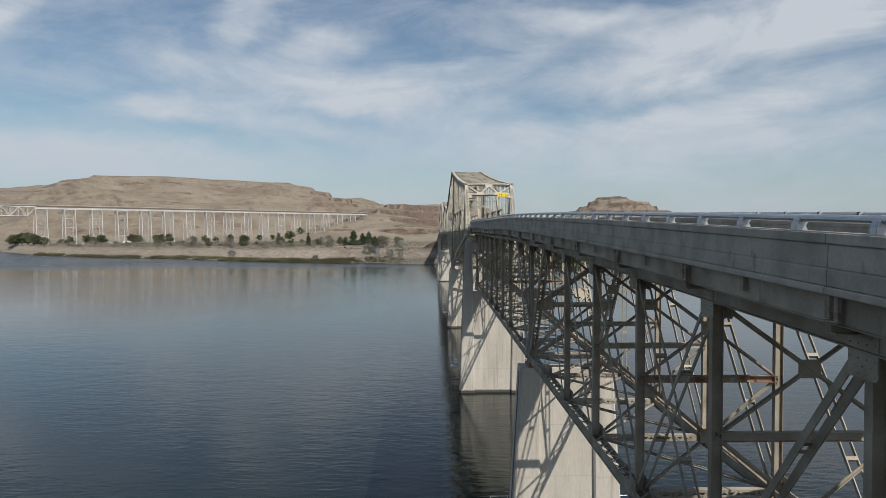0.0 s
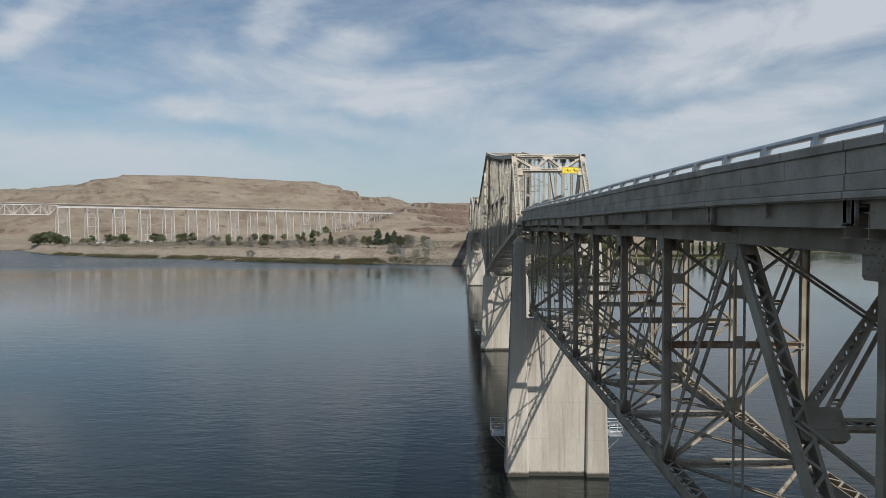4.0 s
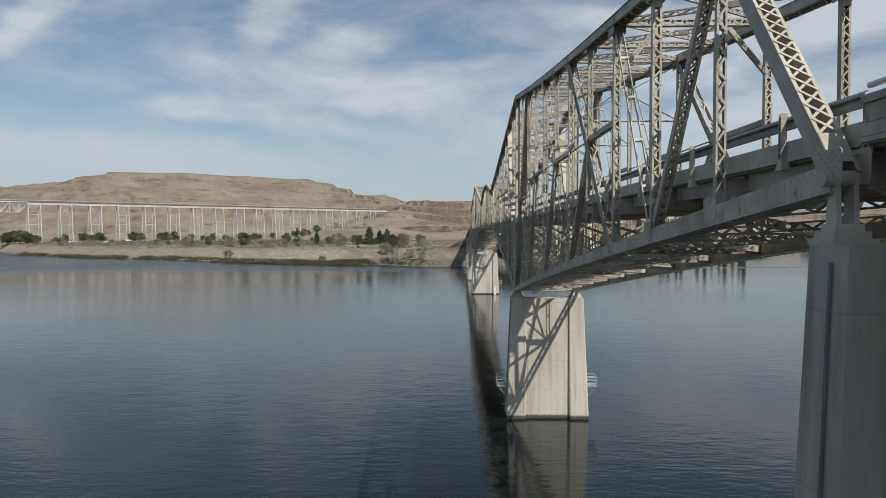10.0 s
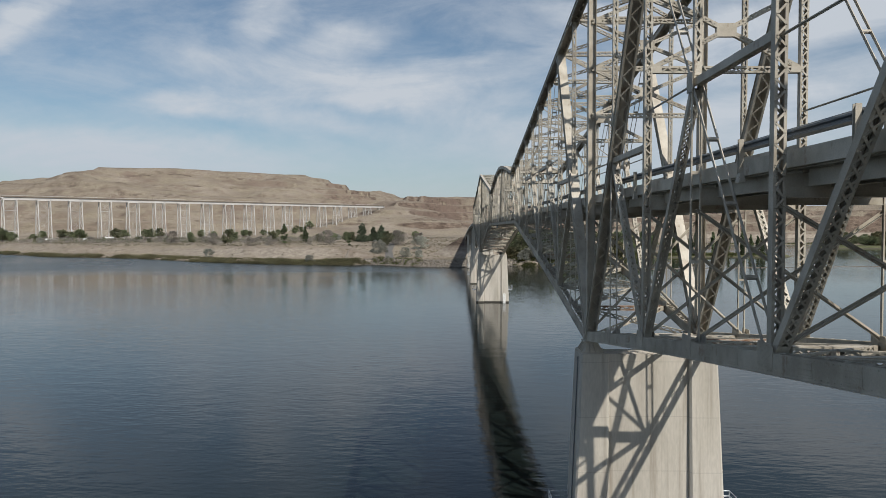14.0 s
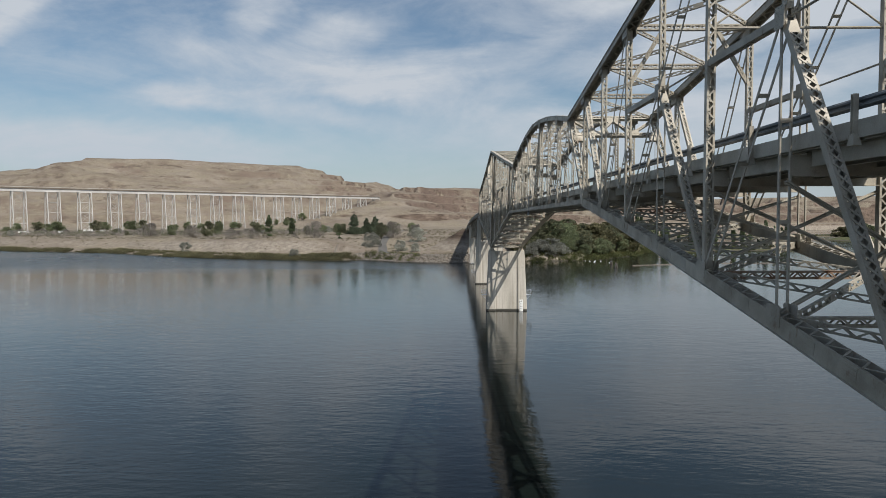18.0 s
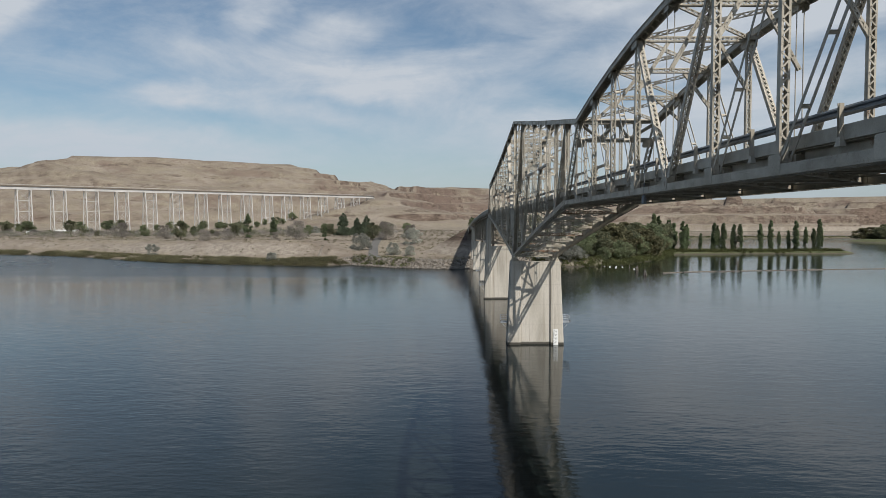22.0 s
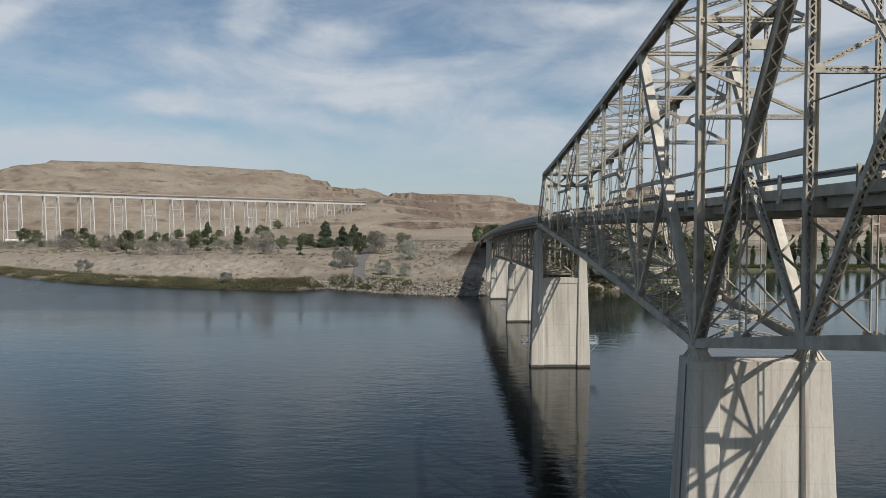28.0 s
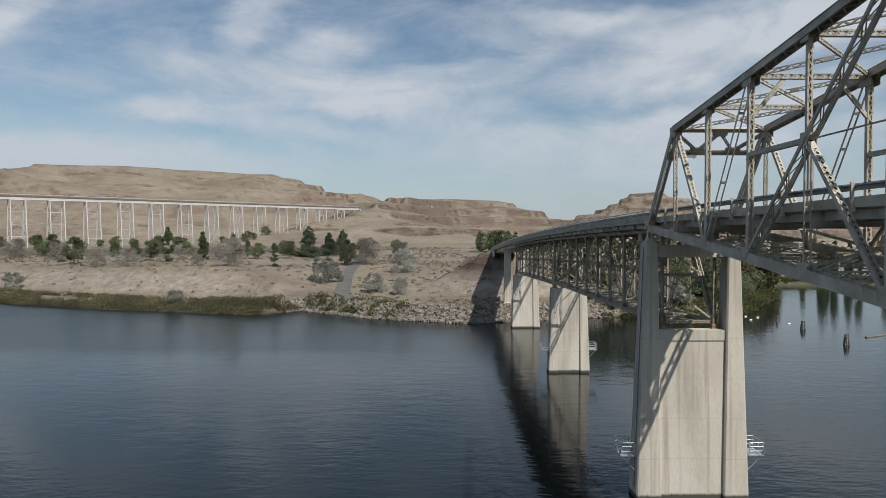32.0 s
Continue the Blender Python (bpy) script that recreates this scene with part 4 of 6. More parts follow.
for i in range(18):
    z = 1.2 - 0.1525 * i
    g.box((-0.33, -0.04 + 0.063 * z, z), (0.07 if i % 4 else 0.10, 0, 0), (0, 0.004, 0), (0, 0, 0.018))
part("graduation", g, BLACK, gauge)

# ---- parapets of the approaches ----

def parapet_run(y0, y1, s, pan=APAN):
    """Concrete parapet in jointed panels with a steel pipe rail on curved posts."""
    run = thing("parapet", "jointed grey concrete parapet with a steel pipe rail on curved posts", "parapet", "parapets")
    n = max(1, round(abs(y1 - y0) / pan))
    a0, a1 = min(y0, y1), max(y0, y1)
    step = (a1 - a0) / n
    for i in range(n):
        a, b = a0 + step * i + 0.012, a0 + step * (i + 1) - 0.012
        rows = [("cap", 2.98, 3.235, 0.49, 0.65, a, b), ("panel", 3.0, 3.215, -0.15, 0.105, a, b), ("panel", 3.0, 3.25, -0.27, -0.165, a, b)]
        third = (b - a) / 3
        rows += [("panel", 3.0, 3.195, 0.12, 0.475, a + third * k + (0.006 if k else 0), a + third * (k + 1) - (0.006 if k < 2 else 0)) for k in range(3)]
        for name, x_in, x_out, z0, z1, ya, yb in rows:
            g = Geo()
            low, high = [], []
            for y in (ya, yb):
                r = road_z(y)
                ring = [(s * x_in, y, r + z0), (s * x_out, y, r + z0), (s * x_out, y, r + z1 - 0.02), (s * (x_out - 0.02), y, r + z1), (s * x_in, y, r + z1)]
                (low if y == ya else high).extend(ring if s < 0 else ring[::-1])
            g.loft(low, high)
            part(name, g, DECKCON, run)
        g = Geo()
        low, high = [], []
        for y in (a, b):
            r = road_z(y)
            ring = [(s * 3.02, y, r - 0.3), (s * 3.17, y, r - 0.3), (s * 3.17, y, r + 0.6), (s * 3.02, y, r + 0.6)]
            (low if y == a else high).extend(ring if s < 0 else ring[::-1])
        g.loft(low, high)
        part("core", g, DECKCON, run)
        g = Geo()
        g.tube((s * 3.06, a - 0.012, road_z(a) + 0.85), (s * 3.06, b + 0.012, road_z(b) + 0.85), 0.062, n=10)
        part("pipe_rail", g, GALV, run)
        for k in range(3):
            y = a + (b - a) * (k + 0.5) / 3
            r = road_z(y) + 0.645
            g = Geo()
            prof = [(0.0, 0.0), (0.20, 0.0), (0.19, 0.10), (0.15, 0.19), (0.08, 0.255), (0.0, 0.275), (-0.06, 0.24), (-0.06, 0.15), (0.0, 0.13), (0.035, 0.08)]
            for e in (-0.075, 0.075):
                ring = [(s * (2.99 + x), y + e - 0.012, r + z) for x, z in prof]
                ring2 = [(s * (2.99 + x), y + e + 0.012, r + z) for x, z in prof]
                g.loft(ring if s > 0 else ring[::-1], ring2 if s > 0 else ring2[::-1])
            back = [(0.20, 0.0), (0.19, 0.10), (0.15, 0.19), (0.08, 0.255), (0.0, 0.275)]
            for (x0, z0), (x1, z1) in zip(back, back[1:]):
                g.bar((s * (2.99 + x0 - 0.008), y, r + z0), (s * (2.99 + x1 - 0.008), y, r + z1), Y, 0.085, X, 0.008)
            part("rail_post", g, GALV, run)
    for i in range(2 * n + 1):                               # stiffeners on the slab edge
        y = a0 + step * i / 2
        r = road_z(y)
        big = i % 2 == 0
        g = Geo()
        if big:
            g.box((s * 3.10, y - 0.10, r - 0.485), (0.03, 0, 0), (0, 0.05, 0), (0, 0, 0.215))
            g.box((s * 3.10, y + 0.10, r - 0.465), (0.04, 0, 0), (0, 0.06, 0), (0, 0, 0.19))
            g.box((s * 3.10, y, r - 0.69), (0.06, 0, 0), (0, 0.17, 0), (0, 0, 0.012))
        else:
            g.box((s * 3.10, y, r - 0.44), (0.025, 0, 0), (0, 0.07, 0), (0, 0, 0.15))
        part("edge_bracket", g, RUSTY_EDGE if big else BROWNSTEEL, run)
    return run


for s in (-1, 1):
    for y0, y1, pan in ((SOUTH[1] + 0.34, SOUTH[0] + 0.5, SOUTH_PAN[0]), (SOUTH[2] + 0.41, SOUTH[1] + 0.32, SOUTH_PAN[1]), (SOUTH[2] - 40, SOUTH[2] + 0.39, APAN),
                        (NORTH[0] - 0.25, NORTH[1] - 0.31, APAN), (NORTH[1] - 0.29, YA3 + 0.59, APAN), (YA3 + 0.61, YAB + 5, APAN)):
        parapet_run(y0, y1, s, pan)

# the last girder spans, the land pier and the abutment
land_pier = thing("land_pier", "white concrete two-column pier on the river bank", "bridge pier", at=(0, YA4, 0))
top4 = road_z(YA4) - 1.9
for s in (-1, 1):
    g = Geo()
    g.loft(ring_at(s * 2.2 - 1.0, s * 2.2 + 1.0, -1.0, 1.0, 0.2), ring_at(s * 2.2 - 0.85, s * 2.2 + 0.85, -0.8, 0.8, top4))
    part("column", g, CONCRETE, land_pier)
    g = Geo()
    g.loft(ring_at(s * 2.2 - 1.01, s * 2.2 + 1.01, -1.01, 1.01, 2.4), ring_at(s * 2.2 - 0.99, s * 2.2 + 0.99, -0.99, 0.99, 4.2))
    part("paint_band", g, WHITE, land_pier, "white paint band")
g = Geo()
g.box((0, 0, top4 + 0.45), (3.6, 0, 0), (0, 0.9, 0), (0, 0, 0.55))
part("cap_beam", g, CONCRETE, land_pier)
for y0, y1 in ((YA3 + 0.5, YA4), (YA4 + 0.02, YAB)):
    span = thing("girder_span", "grey concrete girder span at the bridge end", "girder span", "girder spans")
    for x in (-2.4, -0.8, 0.8, 2.4):
        g = wide_beam(Geo(), (x, y0, road_z(y0) - 0.86), (x, y1, road_z(y1) - 0.86), deep=0.42, wide=0.98, across=Z, t=0.16)
        part("girder", g, DECKCON, span)
abut = thing("abutment", "concrete abutment with wing walls in the embankment", "abutment", at=(0, YAB, 0))
rb = road_z(YAB)
g = Geo()
g.box((0, 0.6, rb - 3.4), (3.6, 0, 0), (0, 0.6, 0), (0, 0, 3.0))
part("breast_wall", g, CONCRETE, abut)
for s in (-1, 1):
    g = Geo()
    ring = [(-0.0, rb - 4.0), (7.0, rb - 1.2), (7.0, rb - 0.35), (-9.0, rb + 0.05), (-9.0, rb - 1.5)]
    low = [(s * 3.3 - 0.18, y, z) for y, z in ring]
    high = [(s * 3.3 + 0.18, y, z) for y, z in ring]
    g.loft(low[::-1], high[::-1])
    part("wing_wall", g, CONCRETE, abut)

# ---- ground ----
def lattice(ix, iy, seed):
    h = np.sin(ix * 127.1 + iy * 311.7 + seed * 74.7) * 43758.5453
    return h - np.floor(h)


def smooth_noise(x, y, seed):
    ix, iy = np.floor(x), np.floor(y)
    fx, fy = x - ix, y - iy
    fx, fy = fx * fx * (3 - 2 * fx), fy * fy * (3 - 2 * fy)
    a, b = lattice(ix, iy, seed), lattice(ix + 1, iy, seed)
    c, d = lattice(ix, iy + 1, seed), lattice(ix + 1, iy + 1, seed)
    return (a + (b - a) * fx) * (1 - fy) + (c + (d - c) * fx) * fy


def fractal(x, y, seed, octaves=5, ridged=False):
    total, amp, norm = 0.0, 1.0, 0.0
    for o in range(octaves):
        v = smooth_noise(x * 2 ** o + 17.3 * o, y * 2 ** o - 9.1 * o, seed + o)
        v = 1 - np.abs(2 * v - 1) if ridged else v
        total, norm, amp = total + v * amp, norm + amp, amp * 0.5
    return total / norm


def shore_y(x):
    """The far bank of the river."""
    xs = [-3000, -900, -560, -430, -336, -247, -186, -129, -75, -62, -41, -13, 14, 64, 100, 130, 145, 160, 200, 450, 700, 900, 1100, 3000]
    ys = [1700, 900, 690, 549, 482, 450, 401, 371, 356, 366, 349, 339, 350, 356, 405, 465, 640, 900, 1230, 1440, 1400, 1500, 1880, 2600]
    return np.interp(x, xs, ys) + 5.0 * (fractal(np.asarray(x) / 26.0, 0.0 * np.asarray(x), 3, 3) - 0.5)


RIDGES = [  # crest lines: width of the face, then x, y, top
    (640, [(-2600, 900, 150), (-1900, 1500, 140), (-1218, 1732, 149), (-1075, 1760, 166), (-962, 1745, 188), (-787, 1840, 195), (-610, 1930, 190), (-462, 1985, 186), (-405, 2075, 155), (-364, 2158, 140)]),
    (420, [(-364, 2158, 140), (-273, 2421, 163), (-219, 2426, 142), (-60, 2500, 124)]),
    (300, [(-128, 1175, 62), (-104, 1500, 100), (5, 1640, 110), (115, 1642, 101), (140, 1650, 92), (205, 1680, 72)]),
    (250, [(-118, 1195, 61), (-140, 1164, 56), (-161, 1137, 50), (-183, 1110, 45), (-205, 1082, 35), (-248, 1028, 30), (-291, 973, 21), (-345, 905, 17)]),
    (400, [(470, 2470, 70), (585, 2500, 120), (682, 2546, 174), (757, 2523, 180), (826, 2498, 158), (940, 2380, 102)]),
    (520, [(940, 2300, 94), (1161, 2158, 101), (1311, 2066, 102), (2000, 1500, 120), (2600, 500, 120), (2500, -900, 120), (1300, -2000, 130), (0, -2300, 140), (-1500, -2000, 140), (-2500, -900, 140), (-2700, 300, 150)]),
    (270, [(330, 1660, 44), (450, 1640, 54), (640, 1600, 62), (760, 1610, 60), (950, 1640, 48)]),
]


def ridge_height(x, y):
    h, rel = np.zeros_like(x), np.zeros_like(x)
    for wide, line in RIDGES:
        for (x0, y0, a), (x1, y1, b) in zip(line, line[1:]):
            dx, dy = x1 - x0, y1 - y0
            t = np.clip(((x - x0) * dx + (y - y0) * dy) / (dx * dx + dy * dy), 0, 1)
            d = np.hypot(x - x0 - t * dx, y - y0 - t * dy)
            f = np.clip(1 - d / wide, 0, 1)
            rise = (a + (b - a) * t) * f ** 1.1
            rel = np.where(rise > h, f, rel)
            h = np.maximum(h, rise)
    return h, rel


def road_z_np(y):
    r = 24.2 - 0.000165 * np.maximum(0.0, y - 190) ** 2
    end = 24.2 - 0.000165 * (420 - 190) ** 2
    return np.where(y > 420, np.maximum(11.0, end - 0.035 * (y - 420)), r)


def ramp_at(v, a, b):
    t = np.clip((v - a) / (b - a), 0, 1)
    return t * t * (3 - 2 * t)


def ground_z(x, y):
    """Height of the land over the river."""
    x, y = np.asarray(x, float), np.asarray(y, float)
    d = (y - shore_y(x)) * np.where(x < -80, 0.80, 0.95)
    rough = fractal(x / 60.0, y / 60.0, 11, 4) - 0.5
    fine = fractal(x / 9.0, y / 9.0, 23, 3) - 0.5
    left = ramp_at(-x, 50, 100)                                 # bluffs on this side, a plain slope near the bridge
    bluff = 1.7 * ramp_at(d, 0, 9) + (6.5 + 2.6 * ramp_at(x, -260, -90)) * ramp_at(d + rough * 9, 17, 34) + 0.012 * np.clip(d - 34, 0, 160)
    slope = 3.4 * ramp_at(d, 0, 6) + 6.4 * ramp_at(d, 8, 120) + 0.010 * np.clip(d - 100, 0, 200)
    east = 1.6 * ramp_at(d, 0, 8) + 3.0 * ramp_at(d, 20, 160)
    plain = np.where(x > 60, east, left * bluff + (1 - left) * slope)
    bank = np.where(d < 0, np.maximum(-5.0, d * 0.3), plain + (rough * 1.4 + fine * 0.5) * np.clip(d / 25, 0, 1))
    r, rel = ridge_height(x, y)
    gully = fractal(x / 210.0, y / 210.0, 41, 6, ridged=True) - 0.62
    r2 = r + gully * np.clip(r - 8, 0, 70) * 0.62 * (1 - 0.9 * ramp_at(rel, 0.86, 0.97))
    step = 19.0                                                  # basalt ledges
    s = r2 / step
    led = (np.floor(s) + ramp_at(s - np.floor(s), 0.75, 0.87)) * step
    k = 0.15 + 0.75 * np.clip(fractal(x / 300.0, y / 300.0, 57, 4) * 3.0 - 1.2, 0, 1)
    k = np.clip(k + 0.75 * ramp_at(x, 60, 260) * ramp_at(y, 900, 1200), 0, 0.92)
    crest = ramp_at(r, 130, 175)
    hills = r2 * (1 - k * (1 - 0.6 * crest)) + led * k * (1 - 0.6 * crest) - 7.0 * (1 - ramp_at(r, 15, 60))
    for bx, by, wide, top in ((676, 1640, 52, 82),):   # steep buttes
        e = np.hypot(x - bx, (y - by) * 0.8) * (0.8 + 0.5 * fractal(x / 40.0, y / 40.0, 91, 3))
        f = np.clip(1 - e / wide, 0, 1)
        hills = np.maximum(hills, top * (0.62 * ramp_at(f, 0.0, 0.62) + 0.38 * ramp_at(f, 0.55, 0.72)) * (f > 0))
    h = np.where(d < -1, bank, np.maximum(bank, hills))
    for x0, y0, x1, y1, half, top in ((112, 474, 246, 484, 10, 1.5), (210, 850, 540, 866, 9, 1.3), (430, 722, 700, 765, 34, 2.6)):
        dx, dy = x1 - x0, y1 - y0
        t = np.clip(((x - x0) * dx + (y - y0) * dy) / (dx * dx + dy * dy), 0, 1)
        e = np.hypot(x - x0 - t * dx, y - y0 - t * dy) + rough * 6
        h = np.maximum(h, top - np.maximum(0, e - half * 0.5) * (top + 1) / (half * 0.5) * 0.8)
    south = -(y + 330)
    h = np.where(south > 0, np.maximum(h, np.minimum(34, south * 0.3 - 1) + rough), h)
    fill = np.where((y > 345) & (y < 900), road_z_np(y) - 0.45 - np.maximum(0, np.abs(x) - 4.4) / 1.75 - np.maximum(0, (YAB - 1.5 - y)) / 1.65 + rough * 0.8 * np.clip(np.abs(x) / 8 - 0.6, 0, 1), -9)
    return np.maximum(h, fill)


def ground_material():
    m = bpy.data.materials.new("dry_grass_and_basalt")
    m.use_nodes = True
    n, l = m.node_tree.nodes, m.node_tree.links
    b = n["Principled BSDF"]
    b.inputs["Roughness"].default_value, b.inputs["Specular IOR Level"].default_value = 0.95, 0.15
    g = n.new("ShaderNodeNewGeometry")

    def noise_of(scale, detail=6, rough=0.55, stretch=None):
        t = n.new("ShaderNodeTexNoise")
        t.inputs["Scale"].default_value, t.inputs["Detail"].default_value, t.inputs["Roughness"].default_value = scale, detail, rough
        if stretch:
            mp = n.new("ShaderNodeMapping"); mp.inputs["Scale"].default_value = stretch
            l.new(g.outputs["Position"], mp.inputs[0]); l.new(mp.outputs[0], t.inputs["Vector"])
        else:
            l.new(g.outputs["Position"], t.inputs["Vector"])
        return t.outputs["Fac"]

    def ramp(src, stops):
        r = n.new("ShaderNodeValToRGB")
        e = r.color_ramp.elements
        while len(e) < len(stops):
            e.new(0.5)
        for i, (at, c) in enumerate(stops):
            e[i].position, e[i].color = at, (*c, 1)
        l.new(src, r.inputs[0])
        return r.outputs[0]

    def mix(fac, a, c):
        x = n.new("ShaderNodeMix"); x.data_type = "RGBA"
        l.new(fac, x.inputs["Factor"]); l.new(a, x.inputs["A"])
        if isinstance(c, tuple):
            x.inputs["B"].default_value = (*c, 1)
        else:
            l.new(c, x.inputs["B"])
        return x.outputs["Result"]

    def band(src, lo, hi, top=1.0):
        r = n.new("ShaderNodeMapRange")
        r.inputs["From Min"].default_value, r.inputs["From Max"].default_value, r.inputs["To Max"].default_value = lo, hi, top
        l.new(src, r.inputs[0])
        return r.outputs[0]

    grass = ramp(noise_of(0.012, 8, 0.62), [(0.34, (0.152, 0.121, 0.095)), (0.5, (0.209, 0.175, 0.140)), (0.64, (0.262, 0.225, 0.182))])
    sage = ramp(noise_of(0.55, 5, 0.7), [(0.40, (0.150, 0.132, 0.095)), (0.56, (0.299, 0.255, 0.190))])
    fields = band(noise_of(0.03, 4), 0.42, 0.62, 0.75)
    col = mix(fields, grass, sage)
    rock = ramp(noise_of(0.05, 8, 0.7, (1, 1, 4)), [(0.36, (0.055, 0.040, 0.032)), (0.5, (0.11, 0.082, 0.065)), (0.66, (0.19, 0.15, 0.12))])
    sep = n.new("ShaderNodeSeparateXYZ"); l.new(g.outputs["Normal"], sep.inputs[0])
    wob = n.new("ShaderNodeMath"); wob.operation = "MULTIPLY_ADD"; wob.inputs[1].default_value = 0.22
    l.new(noise_of(0.035, 5), wob.inputs[0]); l.new(sep.outputs["Z"], wob.inputs[2])
    col = mix(band(wob.outputs[0], 1.025, 0.93), col, rock)
    at = n.new("ShaderNodeSeparateXYZ"); l.new(g.outputs["Position"], at.inputs[0])
    lay = n.new("ShaderNodeMath"); lay.operation = "MULTIPLY_ADD"; lay.inputs[1].default_value = 46.0
    l.new(noise_of(0.006, 7, 0.6), lay.inputs[0]); l.new(at.outputs["Z"], lay.inputs[2])
    turnz = n.new("ShaderNodeMath"); turnz.operation = "MULTIPLY"; turnz.inputs[1].default_value = 1 / 31.0
    l.new(lay.outputs[0], turnz.inputs[0])
    fr = n.new("ShaderNodeMath"); fr.operation = "FRACT"; l.new(turnz.outputs[0], fr.inputs[0])
    flow = band(fr.outputs[0], 0.27, 0.22)                        # outcrops of the basalt flows
    patch = band(noise_of(0.024, 12, 0.80), 0.52, 0.545)
    hill = band(at.outputs["Z"], 16.0, 30.0)
    m1 = n.new("ShaderNodeMath"); m1.operation = "MULTIPLY"; l.new(flow, m1.inputs[0]); l.new(patch, m1.inputs[1])
    m2 = n.new("ShaderNodeMath"); m2.operation = "MULTIPLY"; l.new(m1.outputs[0], m2.inputs[0]); l.new(hill, m2.inputs[1])
    m3 = n.new("ShaderNodeMath"); m3.operation = "MULTIPLY"; m3.inputs[1].default_value = 0.8; l.new(m2.outputs[0], m3.inputs[0])
    col = mix(m3.outputs[0], col, rock)
    east = n.new("ShaderNodeMath"); east.operation = "MULTIPLY"    # broad dark cliffs of the east hills
    l.new(band(fr.outputs[0], 0.44, 0.38), east.inputs[0]); l.new(band(at.outputs["X"], 150, 300, 0.85), east.inputs[1])
    e2 = n.new("ShaderNodeMath"); e2.operation = "MULTIPLY"; l.new(east.outputs[0], e2.inputs[0])
    l.new(band(noise_of(0.009, 11, 0.7), 0.46, 0.50), e2.inputs[1])
    e3 = n.new("ShaderNodeMath"); e3.operation = "MULTIPLY"; l.new(e2.outputs[0], e3.inputs[0]); l.new(hill, e3.inputs[1])
    col = mix(e3.outputs[0], col, rock)
    scree = band(noise_of(0.008, 13, 0.80), 0.545, 0.575, 0.6)
    m4 = n.new("ShaderNodeMath"); m4.operation = "MULTIPLY"; l.new(scree, m4.inputs[0]); l.new(hill, m4.inputs[1])
    col = mix(m4.outputs[0], col, (0.165, 0.122, 0.098))
    loose = band(noise_of(0.014, 10, 0.74), 0.46, 0.53, 0.75)      # dark talus on the knoll at the viaduct's end
    for src, a, b2 in ((at.outputs["Y"], 1130, 1230), (at.outputs["X"], -190, -110), (at.outputs["X"], 240, 160), (at.outputs["Z"], 26, 44)):
        mk = n.new("ShaderNodeMath"); mk.operation = "MULTIPLY"
        l.new(loose, mk.inputs[0]); l.new(band(src, a, b2), mk.inputs[1])
        loose = mk.outputs[0]
    col = mix(loose, col, (0.135, 0.098, 0.080))
    dots = band(noise_of(0.22, 8, 0.8), 0.54, 0.60, 0.65)
    col = mix(dots, col, (0.115, 0.095, 0.068))
    pale = ramp(noise_of(0.25, 6, 0.7, (1, 1, 2.5)), [(0.36, (0.197, 0.166, 0.135)), (0.62, (0.306, 0.270, 0.225))])
    low = band(at.outputs["Z"], 12.0, 8.0)                        # pale washed silt on the bluffs
    steep = band(wob.outputs[0], 1.06, 0.97)
    both = n.new("ShaderNodeMath"); both.operation = "MULTIPLY"; l.new(low, both.inputs[0]); l.new(steep, both.inputs[1])
    col = mix(both.outputs[0], col, pale)
    turf = ramp(noise_of(0.2, 6, 0.7), [(0.36, (0.06, 0.07, 0.032)), (0.62, (0.12, 0.12, 0.066))])
    side, flat = band(at.outputs["X"], 45, 70), band(at.outputs["Z"], 5.0, 3.0)
    m5 = n.new("ShaderNodeMath"); m5.operation = "MULTIPLY"; l.new(side, m5.inputs[0]); l.new(flat, m5.inputs[1])
    near = band(at.outputs["Y"], 900, 800)
    m6 = n.new("ShaderNodeMath"); m6.operation = "MULTIPLY"; l.new(m5.outputs[0], m6.inputs[0]); l.new(near, m6.inputs[1])
    col = mix(m6.outputs[0], col, turf)                           # green turf on the east shore
    wet = band(at.outputs["Z"], 0.7, 0.15)
    col = mix(wet, col, (0.085, 0.075, 0.06))
    far = ramp(noise_of(4.0, 4, 0.6), [(0.3, (0.8, 0.8, 0.8)), (0.7, (1.18, 1.18, 1.18))])
    mul = n.new("ShaderNodeMix"); mul.data_type, mul.blend_type = "RGBA", "MULTIPLY"; mul.inputs["Factor"].default_value = 1
    l.new(col, mul.inputs["A"]); l.new(far, mul.inputs["B"])
    l.new(mul.outputs["Result"], b.inputs["Base Color"])
    wide = n.new("ShaderNodeBump"); wide.inputs["Strength"].default_value, wide.inputs["Distance"].default_value = 0.5, 9.0
    l.new(noise_of(0.022, 9, 0.66), wide.inputs["Height"])
    bp = n.new("ShaderNodeBump"); bp.inputs["Strength"].default_value, bp.inputs["Distance"].default_value = 0.55, 1.2
    l.new(noise_of(0.12, 9, 0.68), bp.inputs["Height"]); l.new(wide.outputs[0], bp.inputs["Normal"]); l.new(bp.outputs[0], b.inputs["Normal"])
    return m


GROUND = ground_material()


